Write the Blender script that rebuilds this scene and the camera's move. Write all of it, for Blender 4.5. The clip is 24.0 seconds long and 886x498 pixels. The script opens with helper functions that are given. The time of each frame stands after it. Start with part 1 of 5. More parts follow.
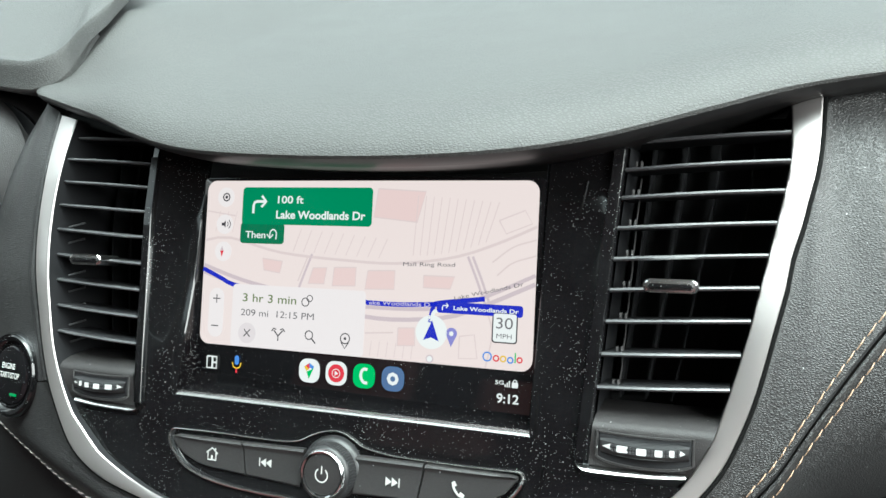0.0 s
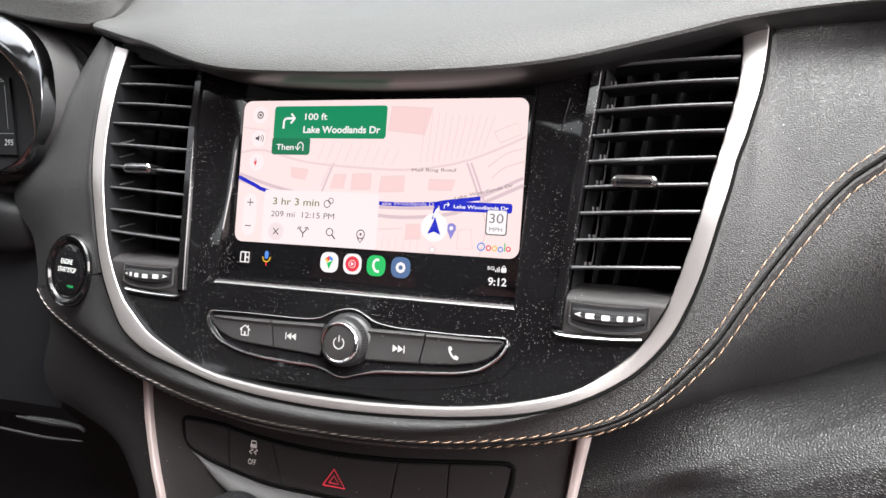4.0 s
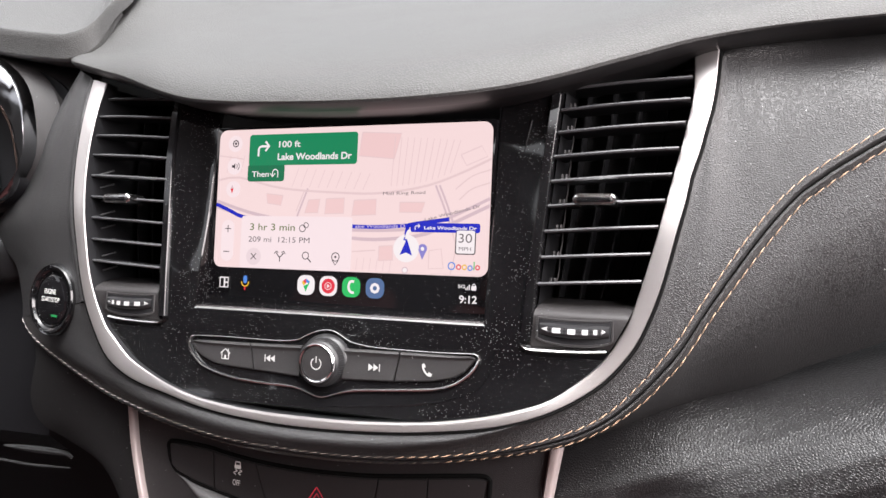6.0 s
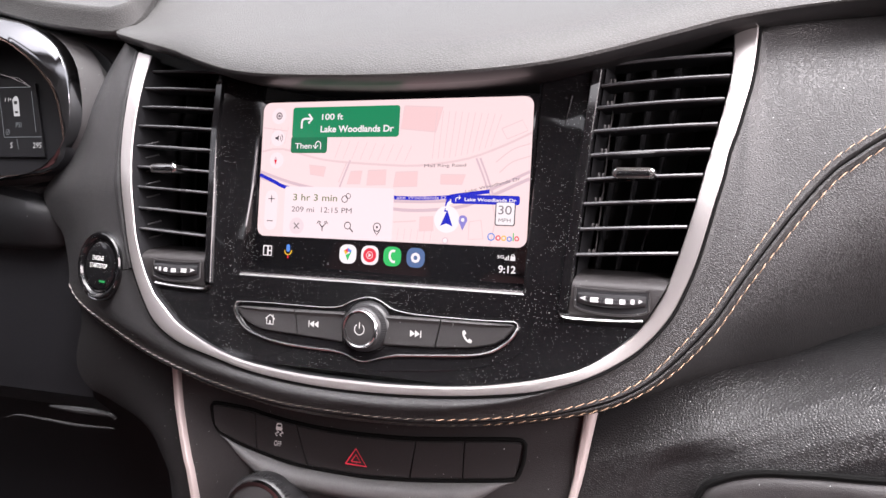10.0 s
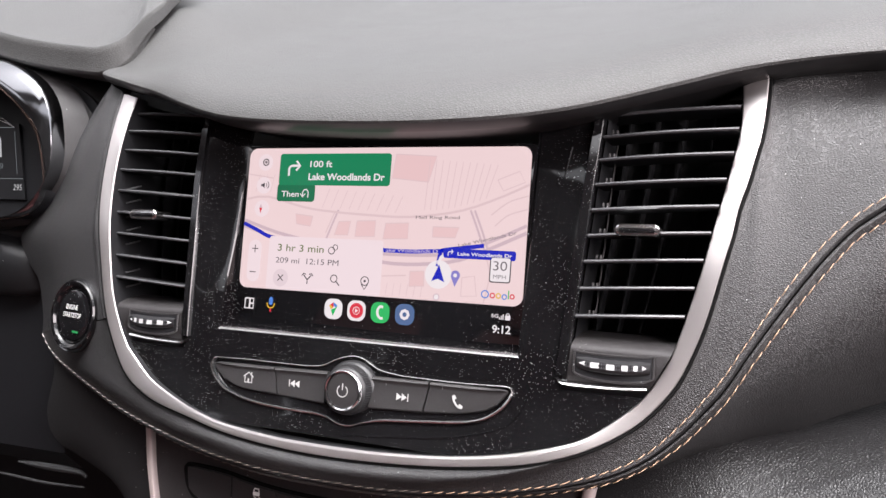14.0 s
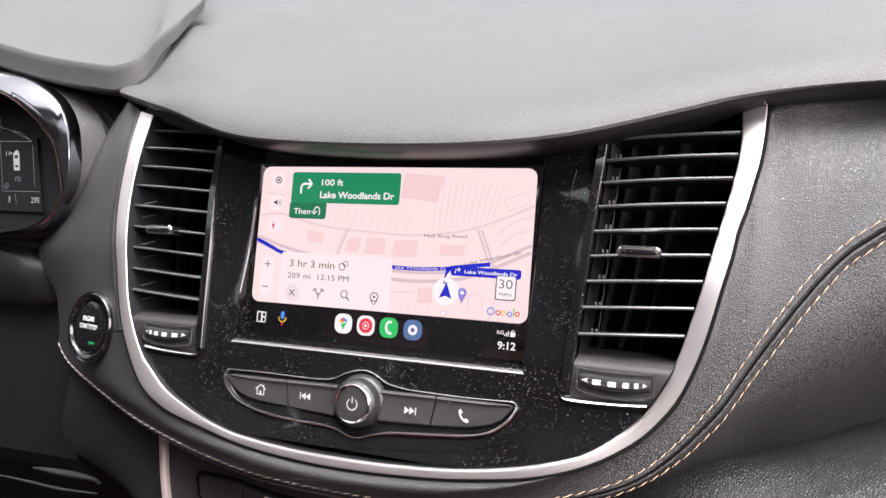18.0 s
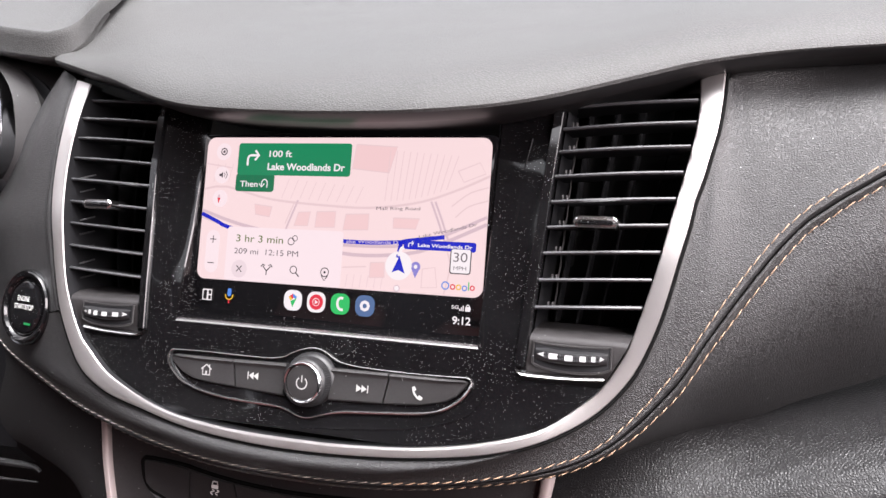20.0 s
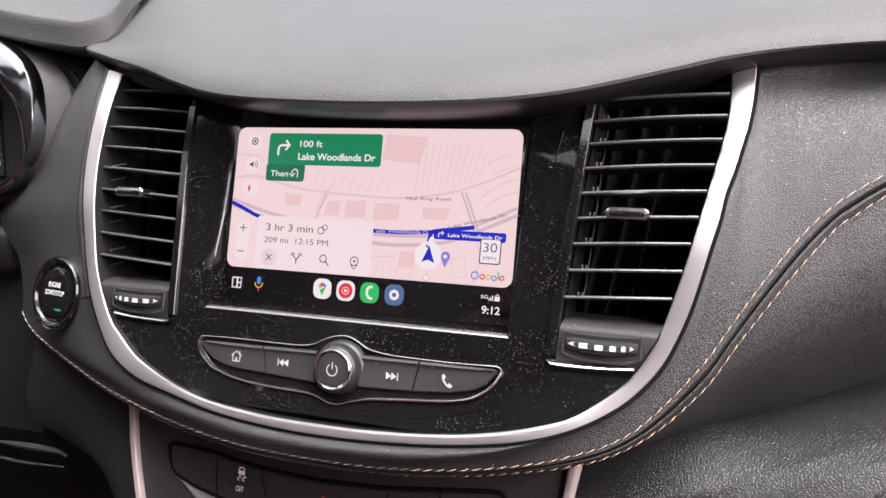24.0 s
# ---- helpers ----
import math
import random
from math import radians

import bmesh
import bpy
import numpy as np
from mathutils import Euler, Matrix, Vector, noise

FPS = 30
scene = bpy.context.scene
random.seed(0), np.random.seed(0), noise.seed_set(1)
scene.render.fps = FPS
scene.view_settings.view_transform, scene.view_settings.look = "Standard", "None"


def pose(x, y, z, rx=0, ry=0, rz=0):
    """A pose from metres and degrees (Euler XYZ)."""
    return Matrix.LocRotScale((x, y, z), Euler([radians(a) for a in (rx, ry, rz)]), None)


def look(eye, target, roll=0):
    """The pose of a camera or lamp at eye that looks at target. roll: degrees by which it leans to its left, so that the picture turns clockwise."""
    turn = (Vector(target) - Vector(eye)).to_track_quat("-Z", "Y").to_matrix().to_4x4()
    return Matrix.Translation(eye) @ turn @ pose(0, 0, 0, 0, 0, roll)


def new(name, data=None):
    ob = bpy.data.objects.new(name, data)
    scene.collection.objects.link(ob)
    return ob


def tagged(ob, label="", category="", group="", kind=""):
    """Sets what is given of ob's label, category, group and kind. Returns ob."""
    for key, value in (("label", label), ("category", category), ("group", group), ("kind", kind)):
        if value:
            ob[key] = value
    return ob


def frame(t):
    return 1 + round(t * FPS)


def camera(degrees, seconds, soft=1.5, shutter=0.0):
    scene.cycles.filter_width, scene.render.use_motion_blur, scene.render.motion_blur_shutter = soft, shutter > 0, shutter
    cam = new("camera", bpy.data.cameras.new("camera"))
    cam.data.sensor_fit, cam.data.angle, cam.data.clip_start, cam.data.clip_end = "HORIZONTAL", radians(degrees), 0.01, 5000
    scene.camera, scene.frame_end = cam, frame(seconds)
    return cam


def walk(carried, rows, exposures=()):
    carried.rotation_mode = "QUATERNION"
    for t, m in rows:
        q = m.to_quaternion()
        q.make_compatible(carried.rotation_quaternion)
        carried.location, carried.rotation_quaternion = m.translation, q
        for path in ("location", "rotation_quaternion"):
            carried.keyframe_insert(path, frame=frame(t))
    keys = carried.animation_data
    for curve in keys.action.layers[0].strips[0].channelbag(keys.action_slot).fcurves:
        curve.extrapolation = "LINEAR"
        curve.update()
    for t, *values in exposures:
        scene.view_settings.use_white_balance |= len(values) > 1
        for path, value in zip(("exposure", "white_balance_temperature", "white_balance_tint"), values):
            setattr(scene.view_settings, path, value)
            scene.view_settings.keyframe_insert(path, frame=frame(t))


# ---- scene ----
cam = camera(60.17, 24.0)
# The fascia's own axes: x to the right, y away from the seats, z up the face; the face leans back by LEAN_BACK degrees.
LEAN_BACK, BASE = 24.0, 0.95
DASH = pose(0, 0, BASE, -LEAN_BACK, 0, 0)
PATH = [
    (0, (0.14390, -0.27860, 0.00826), (0.00160, 0.09494, 0.02326), 2.71),
    (0.5, (0.14193, -0.28774, 0.00421), (-0.00358, 0.08458, 0.01855), 2.76),
    (1, (0.15273, -0.29156, -0.00953), (0.00961, 0.08158, 0.00734), 3.12),
    (1.5, (0.15107, -0.29179, -0.01912), (0.00849, 0.08173, -0.00677), 3.12),
    (3.5, (0.15852, -0.30995, -0.02038), (0.01066, 0.06149, -0.00730), 3.75),
    (4, (0.16612, -0.32502, -0.03076), (0.02101, 0.04762, -0.02175), 4.15),
    (4.5, (0.16977, -0.34103, -0.03508), (0.02309, 0.03099, -0.02572), 3.95),
    (5, (0.15947, -0.33503, -0.03883), (0.01508, 0.03790, -0.02988), 3.63),
    (5.5, (0.17328, -0.32730, -0.03036), (0.03031, 0.04591, -0.01384), 3.14),
    (6, (0.17902, -0.33229, -0.02765), (0.03749, 0.04147, -0.01123), 2.43),
    (6.5, (0.18081, -0.33259, -0.02575), (0.04042, 0.04155, -0.00823), 2.07),
    (7, (0.17927, -0.33012, -0.02633), (0.03961, 0.04425, -0.00774), 2.07),
    (7.5, (0.17957, -0.33272, -0.02840), (0.03927, 0.04146, -0.01091), 2.22),
    (8, (0.18152, -0.33026, -0.02497), (0.04064, 0.04374, -0.00838), 2.29),
    (8.5, (0.17771, -0.33860, -0.02443), (0.03453, 0.03461, -0.00962), 2.44),
    (9, (0.17693, -0.33837, -0.02630), (0.03307, 0.03461, -0.01266), 2.82),
    (9.5, (0.17518, -0.34462, -0.02846), (0.03063, 0.02822, -0.01870), 3.12),
    (10, (0.17051, -0.34745, -0.03118), (0.02373, 0.02463, -0.02752), 3.10),
    (10.5, (0.17004, -0.33787, -0.03123), (0.02640, 0.03544, -0.03068), 3.41),
    (12.5, (0.16821, -0.34089, -0.03388), (0.02197, 0.03120, -0.02108), 3.66),
    (13, (0.17952, -0.34299, -0.02043), (0.03315, 0.02841, 0.00496), 4.16),
    (13.5, (0.17121, -0.33116, -0.02322), (0.02342, 0.03946, 0.00506), 4.09),
    (14, (0.16671, -0.32583, -0.02491), (0.01809, 0.04457, 0.00183), 4.12),
    (14.5, (0.16936, -0.33908, -0.02697), (0.01764, 0.02984, 0.00269), 4.84),
    (15, (0.17215, -0.34165, -0.02505), (0.02071, 0.02735, 0.00494), 4.87),
    (15.5, (0.16808, -0.34817, -0.02474), (0.01494, 0.02037, 0.00215), 4.87),
    (16, (0.17067, -0.34585, -0.01923), (0.01578, 0.02182, 0.00947), 4.84),
    (16.5, (0.17549, -0.33969, -0.02205), (0.02108, 0.02829, 0.00526), 4.58),
    (17, (0.16642, -0.34946, -0.02199), (0.00988, 0.01766, 0.00485), 4.42),
    (17.5, (0.16357, -0.34104, -0.02355), (0.00865, 0.02657, 0.00577), 4.68),
    (18, (0.16880, -0.33744, -0.01937), (0.01840, 0.03209, 0.00944), 4.55),
    (18.5, (0.17070, -0.32035, -0.02197), (0.02659, 0.05216, -0.00032), 3.91),
    (20.5, (0.16585, -0.32958, -0.02596), (0.03558, 0.04797, -0.00394), 4.14),
    (21, (0.16238, -0.33184, -0.03501), (0.02821, 0.04459, -0.01768), 4.38),
    (21.5, (0.16126, -0.33264, -0.03444), (0.02475, 0.04308, -0.02034), 4.60),
    (22, (0.16212, -0.33185, -0.03222), (0.02475, 0.04361, -0.01976), 4.29),
    (22.5, (0.16503, -0.32719, -0.02956), (0.02982, 0.04902, -0.01608), 4.24),
    (23, (0.16533, -0.31156, -0.01924), (0.03236, 0.06540, -0.00450), 3.91),
    (23.5, (0.16067, -0.32584, -0.02917), (0.02669, 0.05073, -0.01348), 4.35),
    (24, (0.15969, -0.33112, -0.02871), (0.02536, 0.04504, -0.00723), 4.75),
]
EXPOSURE = [(0.0, 1.96, 5900, -9), (1.5, 1.96, 5950, -8), (3.5, 2.12, 6350, 5), (5.0, 2.1, 6350, 8), (6.0, 1.95, 6400, 11), (9.0, 1.97, 6400, 15), (10.0, 2.1, 6400, 16), (14.0, 1.82, 6350, 13), (17.0, 2.06, 6350, 13), (22.0, 1.94, 6350, 14), (23.0, 1.97, 6350, 14), (24.0, 1.83, 6350, 15)]
walk(cam, [(t, DASH @ look(eye, target, roll)) for t, eye, target, roll in PATH], EXPOSURE)

# ---- daylight: an overcast sky seen through the glass of the car ----
world = bpy.data.worlds.new("overcast_sky")
scene.world = world
world.use_nodes = True
wn = world.node_tree.nodes
wl = world.node_tree.links
sky = wn.new("ShaderNodeTexSky")
sky.sky_type, sky.sun_disc = "NISHITA", False
sky.sun_elevation, sky.sun_rotation = radians(80), radians(150)
sky.air_density, sky.dust_density, sky.ozone_density = 1.0, 7.0, 1.0
pale = wn.new("ShaderNodeHueSaturation")
pale.inputs["Saturation"].default_value = 0.12
wl.new(sky.outputs[0], pale.inputs["Color"])
wl.new(pale.outputs[0], wn["Background"].inputs["Color"])
wn["Background"].inputs["Strength"].default_value = 0.15
sun_data = bpy.data.lights.new("sun", "SUN")
sun_data.energy, sun_data.angle, sun_data.color = 1.1, radians(40), (1.0, 0.97, 0.93)
sun = new("sun", sun_data)
sun.matrix_world = look((0.8, -0.12, 3.0), (0, 0, 0.9))
# an added area lamp stands in for the sky at the passenger's door window
window_data = bpy.data.lights.new("window_fill", "AREA")
window_data.shape, window_data.size, window_data.size_y = "RECTANGLE", 0.8, 0.4
window_data.energy, window_data.color = 4.9, (1.0, 0.91, 0.89)
window_fill = new("window_fill", window_data)
window_fill.matrix_world = look((0.72, -0.24, 1.30), (0.0, -0.24, 1.05))
# a weak fill lamp, added to lighten the driver's side
driver_fill_data = window_data.copy()
driver_fill_data.size, driver_fill_data.size_y, driver_fill_data.energy = 0.5, 0.28, 0.2
driver_fill = new("window_fill", driver_fill_data)
driver_fill.matrix_world = look((-0.68, -0.02, 1.27), (0.0, -0.1, 1.0))


# ---- materials ----
def nodes_of(m):
    m.use_nodes = True
    return m.node_tree.nodes, m.node_tree.links, m.node_tree.nodes["Principled BSDF"]


def plain(name, color, rough=0.5, metal=0.0, spec=0.5, coat=0.0):
    m = bpy.data.materials.new(name)
    n, l, b = nodes_of(m)
    b.inputs["Base Color"].default_value = (*color, 1)
    b.inputs["Roughness"].default_value = rough
    b.inputs["Metallic"].default_value = metal
    b.inputs["Specular IOR Level"].default_value = spec
    b.inputs["Coat Weight"].default_value = coat
    b.inputs["Coat Roughness"].default_value = 0.03
    return m


def grained(name, color, rough, cell, depth, spec=0.5, stretch=1.0, wear=0.25, dust=0.0):
    """Moulded or stitched skin: a pebbled grain of cells of that many metres, soft stains, and specks of dust."""
    m = plain(name, color, rough, 0.0, spec)
    n, l, b = nodes_of(m)
    co = n.new("ShaderNodeTexCoord")
    mp = n.new("ShaderNodeMapping")
    mp.inputs["Scale"].default_value = (1.0, 1.0, stretch)
    l.new(co.outputs["Object"], mp.inputs["Vector"])
    wob = n.new("ShaderNodeTexNoise")
    wob.inputs["Scale"].default_value = 0.35 / cell
    wob.inputs["Detail"].default_value = 3
    l.new(mp.outputs[0], wob.inputs["Vector"])
    mixv = n.new("ShaderNodeMix")
    mixv.data_type = "RGBA"
    mixv.blend_type = "LINEAR_LIGHT"
    mixv.inputs[0].default_value = cell * 0.2
    l.new(mp.outputs[0], mixv.inputs[6])
    l.new(wob.outputs["Color"], mixv.inputs[7])
    vo = n.new("ShaderNodeTexVoronoi")
    vo.feature = "DISTANCE_TO_EDGE"
    vo.inputs["Scale"].default_value = 1 / cell
    l.new(mixv.outputs[2], vo.inputs["Vector"])
    fine = n.new("ShaderNodeTexNoise")
    fine.inputs["Scale"].default_value = 3.5 / cell
    fine.inputs["Detail"].default_value = 2
    l.new(mp.outputs[0], fine.inputs["Vector"])
    add = n.new("ShaderNodeMath")
    add.operation = "MULTIPLY_ADD"
    add.inputs[1].default_value = 0.3
    l.new(fine.outputs["Fac"], add.inputs[0])
    inv = n.new("ShaderNodeMapRange")
    inv.interpolation_type = "SMOOTHSTEP"
    inv.inputs["From Max"].default_value = 0.32
    l.new(vo.outputs["Distance"], inv.inputs["Value"])
    l.new(inv.outputs[0], add.inputs[2])
    bump = n.new("ShaderNodeBump")
    bump.inputs["Strength"].default_value = 1.0
    bump.inputs["Distance"].default_value = depth
    l.new(add.outputs[0], bump.inputs["Height"])
    l.new(bump.outputs[0], b.inputs["Normal"])
    big = n.new("ShaderNodeTexNoise")
    big.inputs["Scale"].default_value = 14
    big.inputs["Detail"].default_value = 5
    l.new(co.outputs["Object"], big.inputs["Vector"])
    rr = n.new("ShaderNodeMapRange")
    rr.inputs["To Min"].default_value, rr.inputs["To Max"].default_value = rough - 0.10, rough + 0.10
    l.new(big.outputs["Fac"], rr.inputs["Value"])
    l.new(rr.outputs[0], b.inputs["Roughness"])
    tone = n.new("ShaderNodeMapRange")
    tone.inputs["To Min"].default_value, tone.inputs["To Max"].default_value = 1 - wear, 1 + wear
    l.new(big.outputs["Fac"], tone.inputs["Value"])
    mul = n.new("ShaderNodeVectorMath")
    mul.operation = "SCALE"
    mul.inputs[0].default_value = color
    # furrows between the pebbles are darkened in the colour, as their shade
    furrow_shade = n.new("ShaderNodeMapRange")
    furrow_shade.inputs["To Min"].default_value, furrow_shade.inputs["To Max"].default_value = 0.78, 1.05
    l.new(inv.outputs[0], furrow_shade.inputs["Value"])
    both = n.new("ShaderNodeMath")
    both.operation = "MULTIPLY"
    l.new(tone.outputs[0], both.inputs[0])
    l.new(furrow_shade.outputs[0], both.inputs[1])
    l.new(both.outputs[0], mul.inputs["Scale"])
    if dust:
        mix = specks(n, l, co, mul.outputs[0], 480, dust)
        l.new(mix.outputs[2], b.inputs["Base Color"])
    else:
        l.new(mul.outputs[0], b.inputs["Base Color"])
    return m


def specks(n, l, co, under, scale, share, dot_most=0.125):
    """Scattered pale dust: a few of the cells carry a dot."""
    ds = n.new("ShaderNodeTexVoronoi")
    ds.inputs["Scale"].default_value = scale
    l.new(co.outputs["Object"], ds.inputs["Vector"])
    sep = n.new("ShaderNodeSeparateColor")
    l.new(ds.outputs["Color"], sep.inputs[0])
    size = n.new("ShaderNodeMapRange")
    size.inputs["From Min"].default_value, size.inputs["From Max"].default_value = 1 - share, 1.0
    size.inputs["To Min"].default_value, size.inputs["To Max"].default_value = 0.0, dot_most
    l.new(sep.outputs[0], size.inputs["Value"])
    # the dust lies in drifts
    drift = n.new("ShaderNodeTexNoise")
    drift.inputs["Scale"].default_value = 55
    drift.inputs["Detail"].default_value = 3
    l.new(co.outputs["Object"], drift.inputs["Vector"])
    thin = n.new("ShaderNodeMapRange")
    thin.inputs["From Min"].default_value, thin.inputs["From Max"].default_value = 0.36, 0.62
    thin.inputs["To Min"].default_value = 0.45
    l.new(drift.outputs["Fac"], thin.inputs["Value"])
    dot = n.new("ShaderNodeMath")
    dot.operation = "MULTIPLY"
    l.new(size.outputs[0], dot.inputs[0])
    l.new(thin.outputs[0], dot.inputs[1])
    less = n.new("ShaderNodeMath")
    less.operation = "LESS_THAN"
    l.new(ds.outputs["Distance"], less.inputs[0])
    l.new(dot.outputs[0], less.inputs[1])
    mix = n.new("ShaderNodeMix")
    mix.data_type = "RGBA"
    l.new(less.outputs[0], mix.inputs[0])
    l.new(under, mix.inputs[6])
    mix.inputs[7].default_value = (0.43, 0.44, 0.44, 1)
    return mix


def gloss_black(name, color, rough, share):
    """Piano lacquer: deep black, a film of dust, faint wiping marks."""
    m = plain(name, color, rough, 0.0, 0.45)
    n, l, b = nodes_of(m)
    co = n.new("ShaderNodeTexCoord")
    rgb = n.new("ShaderNodeRGB")
    rgb.outputs[0].default_value = (*color, 1)
    a = specks(n, l, co, rgb.outputs[0], 1500, share, 0.21)
    c = specks(n, l, co, a.outputs[2], 620, share * 0.10, 0.15)
    l.new(c.outputs[2], b.inputs["Base Color"])
    film = n.new("ShaderNodeTexNoise")
    film.inputs["Scale"].default_value = 45
    film.inputs["Detail"].default_value = 6
    l.new(co.outputs["Object"], film.inputs["Vector"])
    rr = n.new("ShaderNodeMapRange")
    rr.inputs["From Min"].default_value, rr.inputs["From Max"].default_value = 0.35, 0.75
    rr.inputs["To Min"].default_value, rr.inputs["To Max"].default_value = rough, rough + 0.06
    l.new(film.outputs["Fac"], rr.inputs["Value"])
    l.new(rr.outputs[0], b.inputs["Roughness"])
    return m


def brushed(name, color, rough):
    m = plain(name, color, rough, 0.85)
    n, l, b = nodes_of(m)
    co = n.new("ShaderNodeTexCoord")
    no = n.new("ShaderNodeTexNoise")
    no.inputs["Scale"].default_value = 1400
    l.new(co.outputs["Object"], no.inputs["Vector"])
    bump = n.new("ShaderNodeBump")
    bump.inputs["Strength"].default_value = 0.25
    bump.inputs["Distance"].default_value = 0.0001
    l.new(no.outputs["Fac"], bump.inputs["Height"])
    l.new(bump.outputs[0], b.inputs["Normal"])
    return m


GLOW = 0.25


def lit(name, color, power=1.0):
    """A patch of the display's own light."""
    m = plain(name, (0.01, 0.01, 0.01), 0.12)
    n, l, b = nodes_of(m)
    b.inputs["Emission Color"].default_value = (*color, 1)
    b.inputs["Emission Strength"].default_value = GLOW * power
    return m


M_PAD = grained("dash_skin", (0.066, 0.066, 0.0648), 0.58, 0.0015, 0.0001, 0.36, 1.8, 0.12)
M_LEATHER = grained("stitched_skin", (0.021, 0.0203, 0.0209), 0.43, 0.00115, 0.00011, 0.5, 1.9, 0.12, 0.22)
M_HARD = grained("moulded_plastic", (0.013, 0.0125, 0.0131), 0.38, 0.0013, 0.00012, 0.4, 1.4, 0.12, 0.12)
M_SILL_LIT = grained("lit_sill_plastic", (0.12, 0.118, 0.119), 0.42, 0.0008, 0.00004, 0.5, 1.0, 0.1, 0.2)
M_DARK = grained("console_plastic", (0.028, 0.0258, 0.0264), 0.55, 0.0008, 0.00005, 0.35, 1.0, 0.2, 0.45)
M_KEY = grained("key_plastic", (0.026, 0.0245, 0.025), 0.42, 0.0006, 0.00003, 0.45, 1.0, 0.1, 0.35)
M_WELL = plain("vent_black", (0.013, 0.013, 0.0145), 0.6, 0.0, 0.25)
M_LIP = plain("satin_chrome", (0.62, 0.61, 0.61), 0.22, 1.0)
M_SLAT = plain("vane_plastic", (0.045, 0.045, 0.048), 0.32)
M_GLOSS = gloss_black("piano_black", (0.0052, 0.005, 0.0055), 0.04, 0.95)
M_GLASS = gloss_black("display_glass", (0.005, 0.0048, 0.0055), 0.05, 0.45)
M_SILVER = brushed("satin_silver", (0.42, 0.395, 0.39), 0.38)
M_STRIP = plain("silver_paint", (0.46, 0.39, 0.375), 0.42, 0.35)
M_CHROME = plain("dark_chrome", (0.55, 0.55, 0.56), 0.14, 1.0)
M_SMOKE = plain("smoked_chrome", (0.16, 0.16, 0.165), 0.12, 1.0)
M_RIM = plain("bright_rim", (0.5, 0.49, 0.49), 0.2, 1.0)
M_LEDGE = brushed("ledge_metal", (0.24, 0.235, 0.235), 0.25)
M_SHROUD = grained("shroud_plastic", (0.009, 0.0092, 0.0102), 0.5, 0.0008, 0.00004, 0.28, 1.0, 0.1, 0.02)
M_SIDE_SHADED = grained("shaded_side_plastic", (0.010, 0.0094, 0.0098), 0.55, 0.0008, 0.00005, 0.26, 1.0, 0.2, 0.3)
M_KNEE = grained("knee_plastic", (0.008, 0.008, 0.0095), 0.5, 0.0008, 0.00005, 0.25, 1.0, 0.2)
M_RUBBER = plain("knob_rubber", (0.014, 0.014, 0.015), 0.42)
M_WHITE = plain("white_print", (0.74, 0.74, 0.72), 0.5)
M_MARK = plain("worn_white_print", (0.42, 0.42, 0.42), 0.5)
M_RED = plain("red_print", (0.75, 0.05, 0.085), 0.5)
M_ICON = plain("grey_print", (0.42, 0.42, 0.41), 0.5)
M_THREAD_TAN = plain("tan_thread", (0.40, 0.265, 0.175), 0.8)
M_THREAD_WHITE = plain("white_thread", (0.50, 0.44, 0.41), 0.75)
M_THREAD_PALE = plain("pale_thread", (0.16, 0.135, 0.115), 0.75)
M_CABIN = plain("cabin_cloth", (0.022, 0.021, 0.021), 0.85)
M_ROSE_TINT = plain("rose_tint_cloth", (0.27, 0.112, 0.11), 0.9)
M_LINING = plain("roof_lining", (0.05, 0.034, 0.031), 0.9)
M_FLOOR = plain("floor_carpet", (0.02, 0.02, 0.021), 0.95)
M_BROW_SHADE = plain("brow_shade", (0.02, 0.019, 0.0195), 0.38, 0.0, 0.4)
M_GROOVE = plain("gap_black", (0.004, 0.004, 0.004), 0.8, 0.0, 0.08)


# ---- builders: all take millimetres in the fascia's axes ----
def link(name, me, material, parent, label=""):
    me.materials.append(material)
    ob = new(name, me)
    if parent is not None:
        ob.parent = parent
        ob.matrix_parent_inverse = parent.matrix_basis.inverted()
    return tagged(ob, label)


BETWEEN_SEATS, BEHIND_WHEEL = Vector((175, -345, -28)), Vector((166, -349, -22))
SHIFTED = {}


def carried(co, parent, share=1.0):
    """Where a point of that thing comes to lie: the passenger's side of the fascia curves away from the seats, the dials sit just behind their bezel."""
    kind = SHIFTED.get(parent.name) or SHIFTED.get(parent.parent.name if parent.parent else "") if parent else None
    if not kind:
        return co
    if kind == "dials":
        eye, back = BEHIND_WHEEL, -24 * min(1.0, max(0.0, (co.y - 20) / 20))
    else:
        eye, ease = BETWEEN_SEATS, min(1.0, max(0.0, (co.x - 85) / 65))
        high = min(1.0, max(0.0, (co.z + 25) / 100))
        back = ease * ease * (3 - 2 * ease) * (3 if kind == "vent" else (9 + 6 * high * high * (3 - 2 * high)) * share)
    return eye + (co - eye) * ((co.y + back - eye.y) / (co.y - eye.y)) if back else co


def part(name, bm, material, parent, label="", smooth=True, sharp=40):
    """Links a bmesh, in millimetres of the fascia's axes, as one mesh object under a thing or a part."""
    for v in bm.verts:
        v.co = carried(v.co, parent, 0.35 if material is M_GLOSS else 1.0)
    bm.transform(DASH @ Matrix.Scale(0.001, 4))
    bmesh.ops.recalc_face_normals(bm, faces=bm.faces)
    for f in bm.faces:
        f.smooth = smooth
    if smooth:
        for e in bm.edges:
            if len(e.link_faces) == 2 and e.calc_face_angle(0) > radians(sharp):
                e.smooth = False
    me = bpy.data.meshes.new(name)
    bm.to_mesh(me)
    bm.free()
    return link(name, me, material, parent, label)


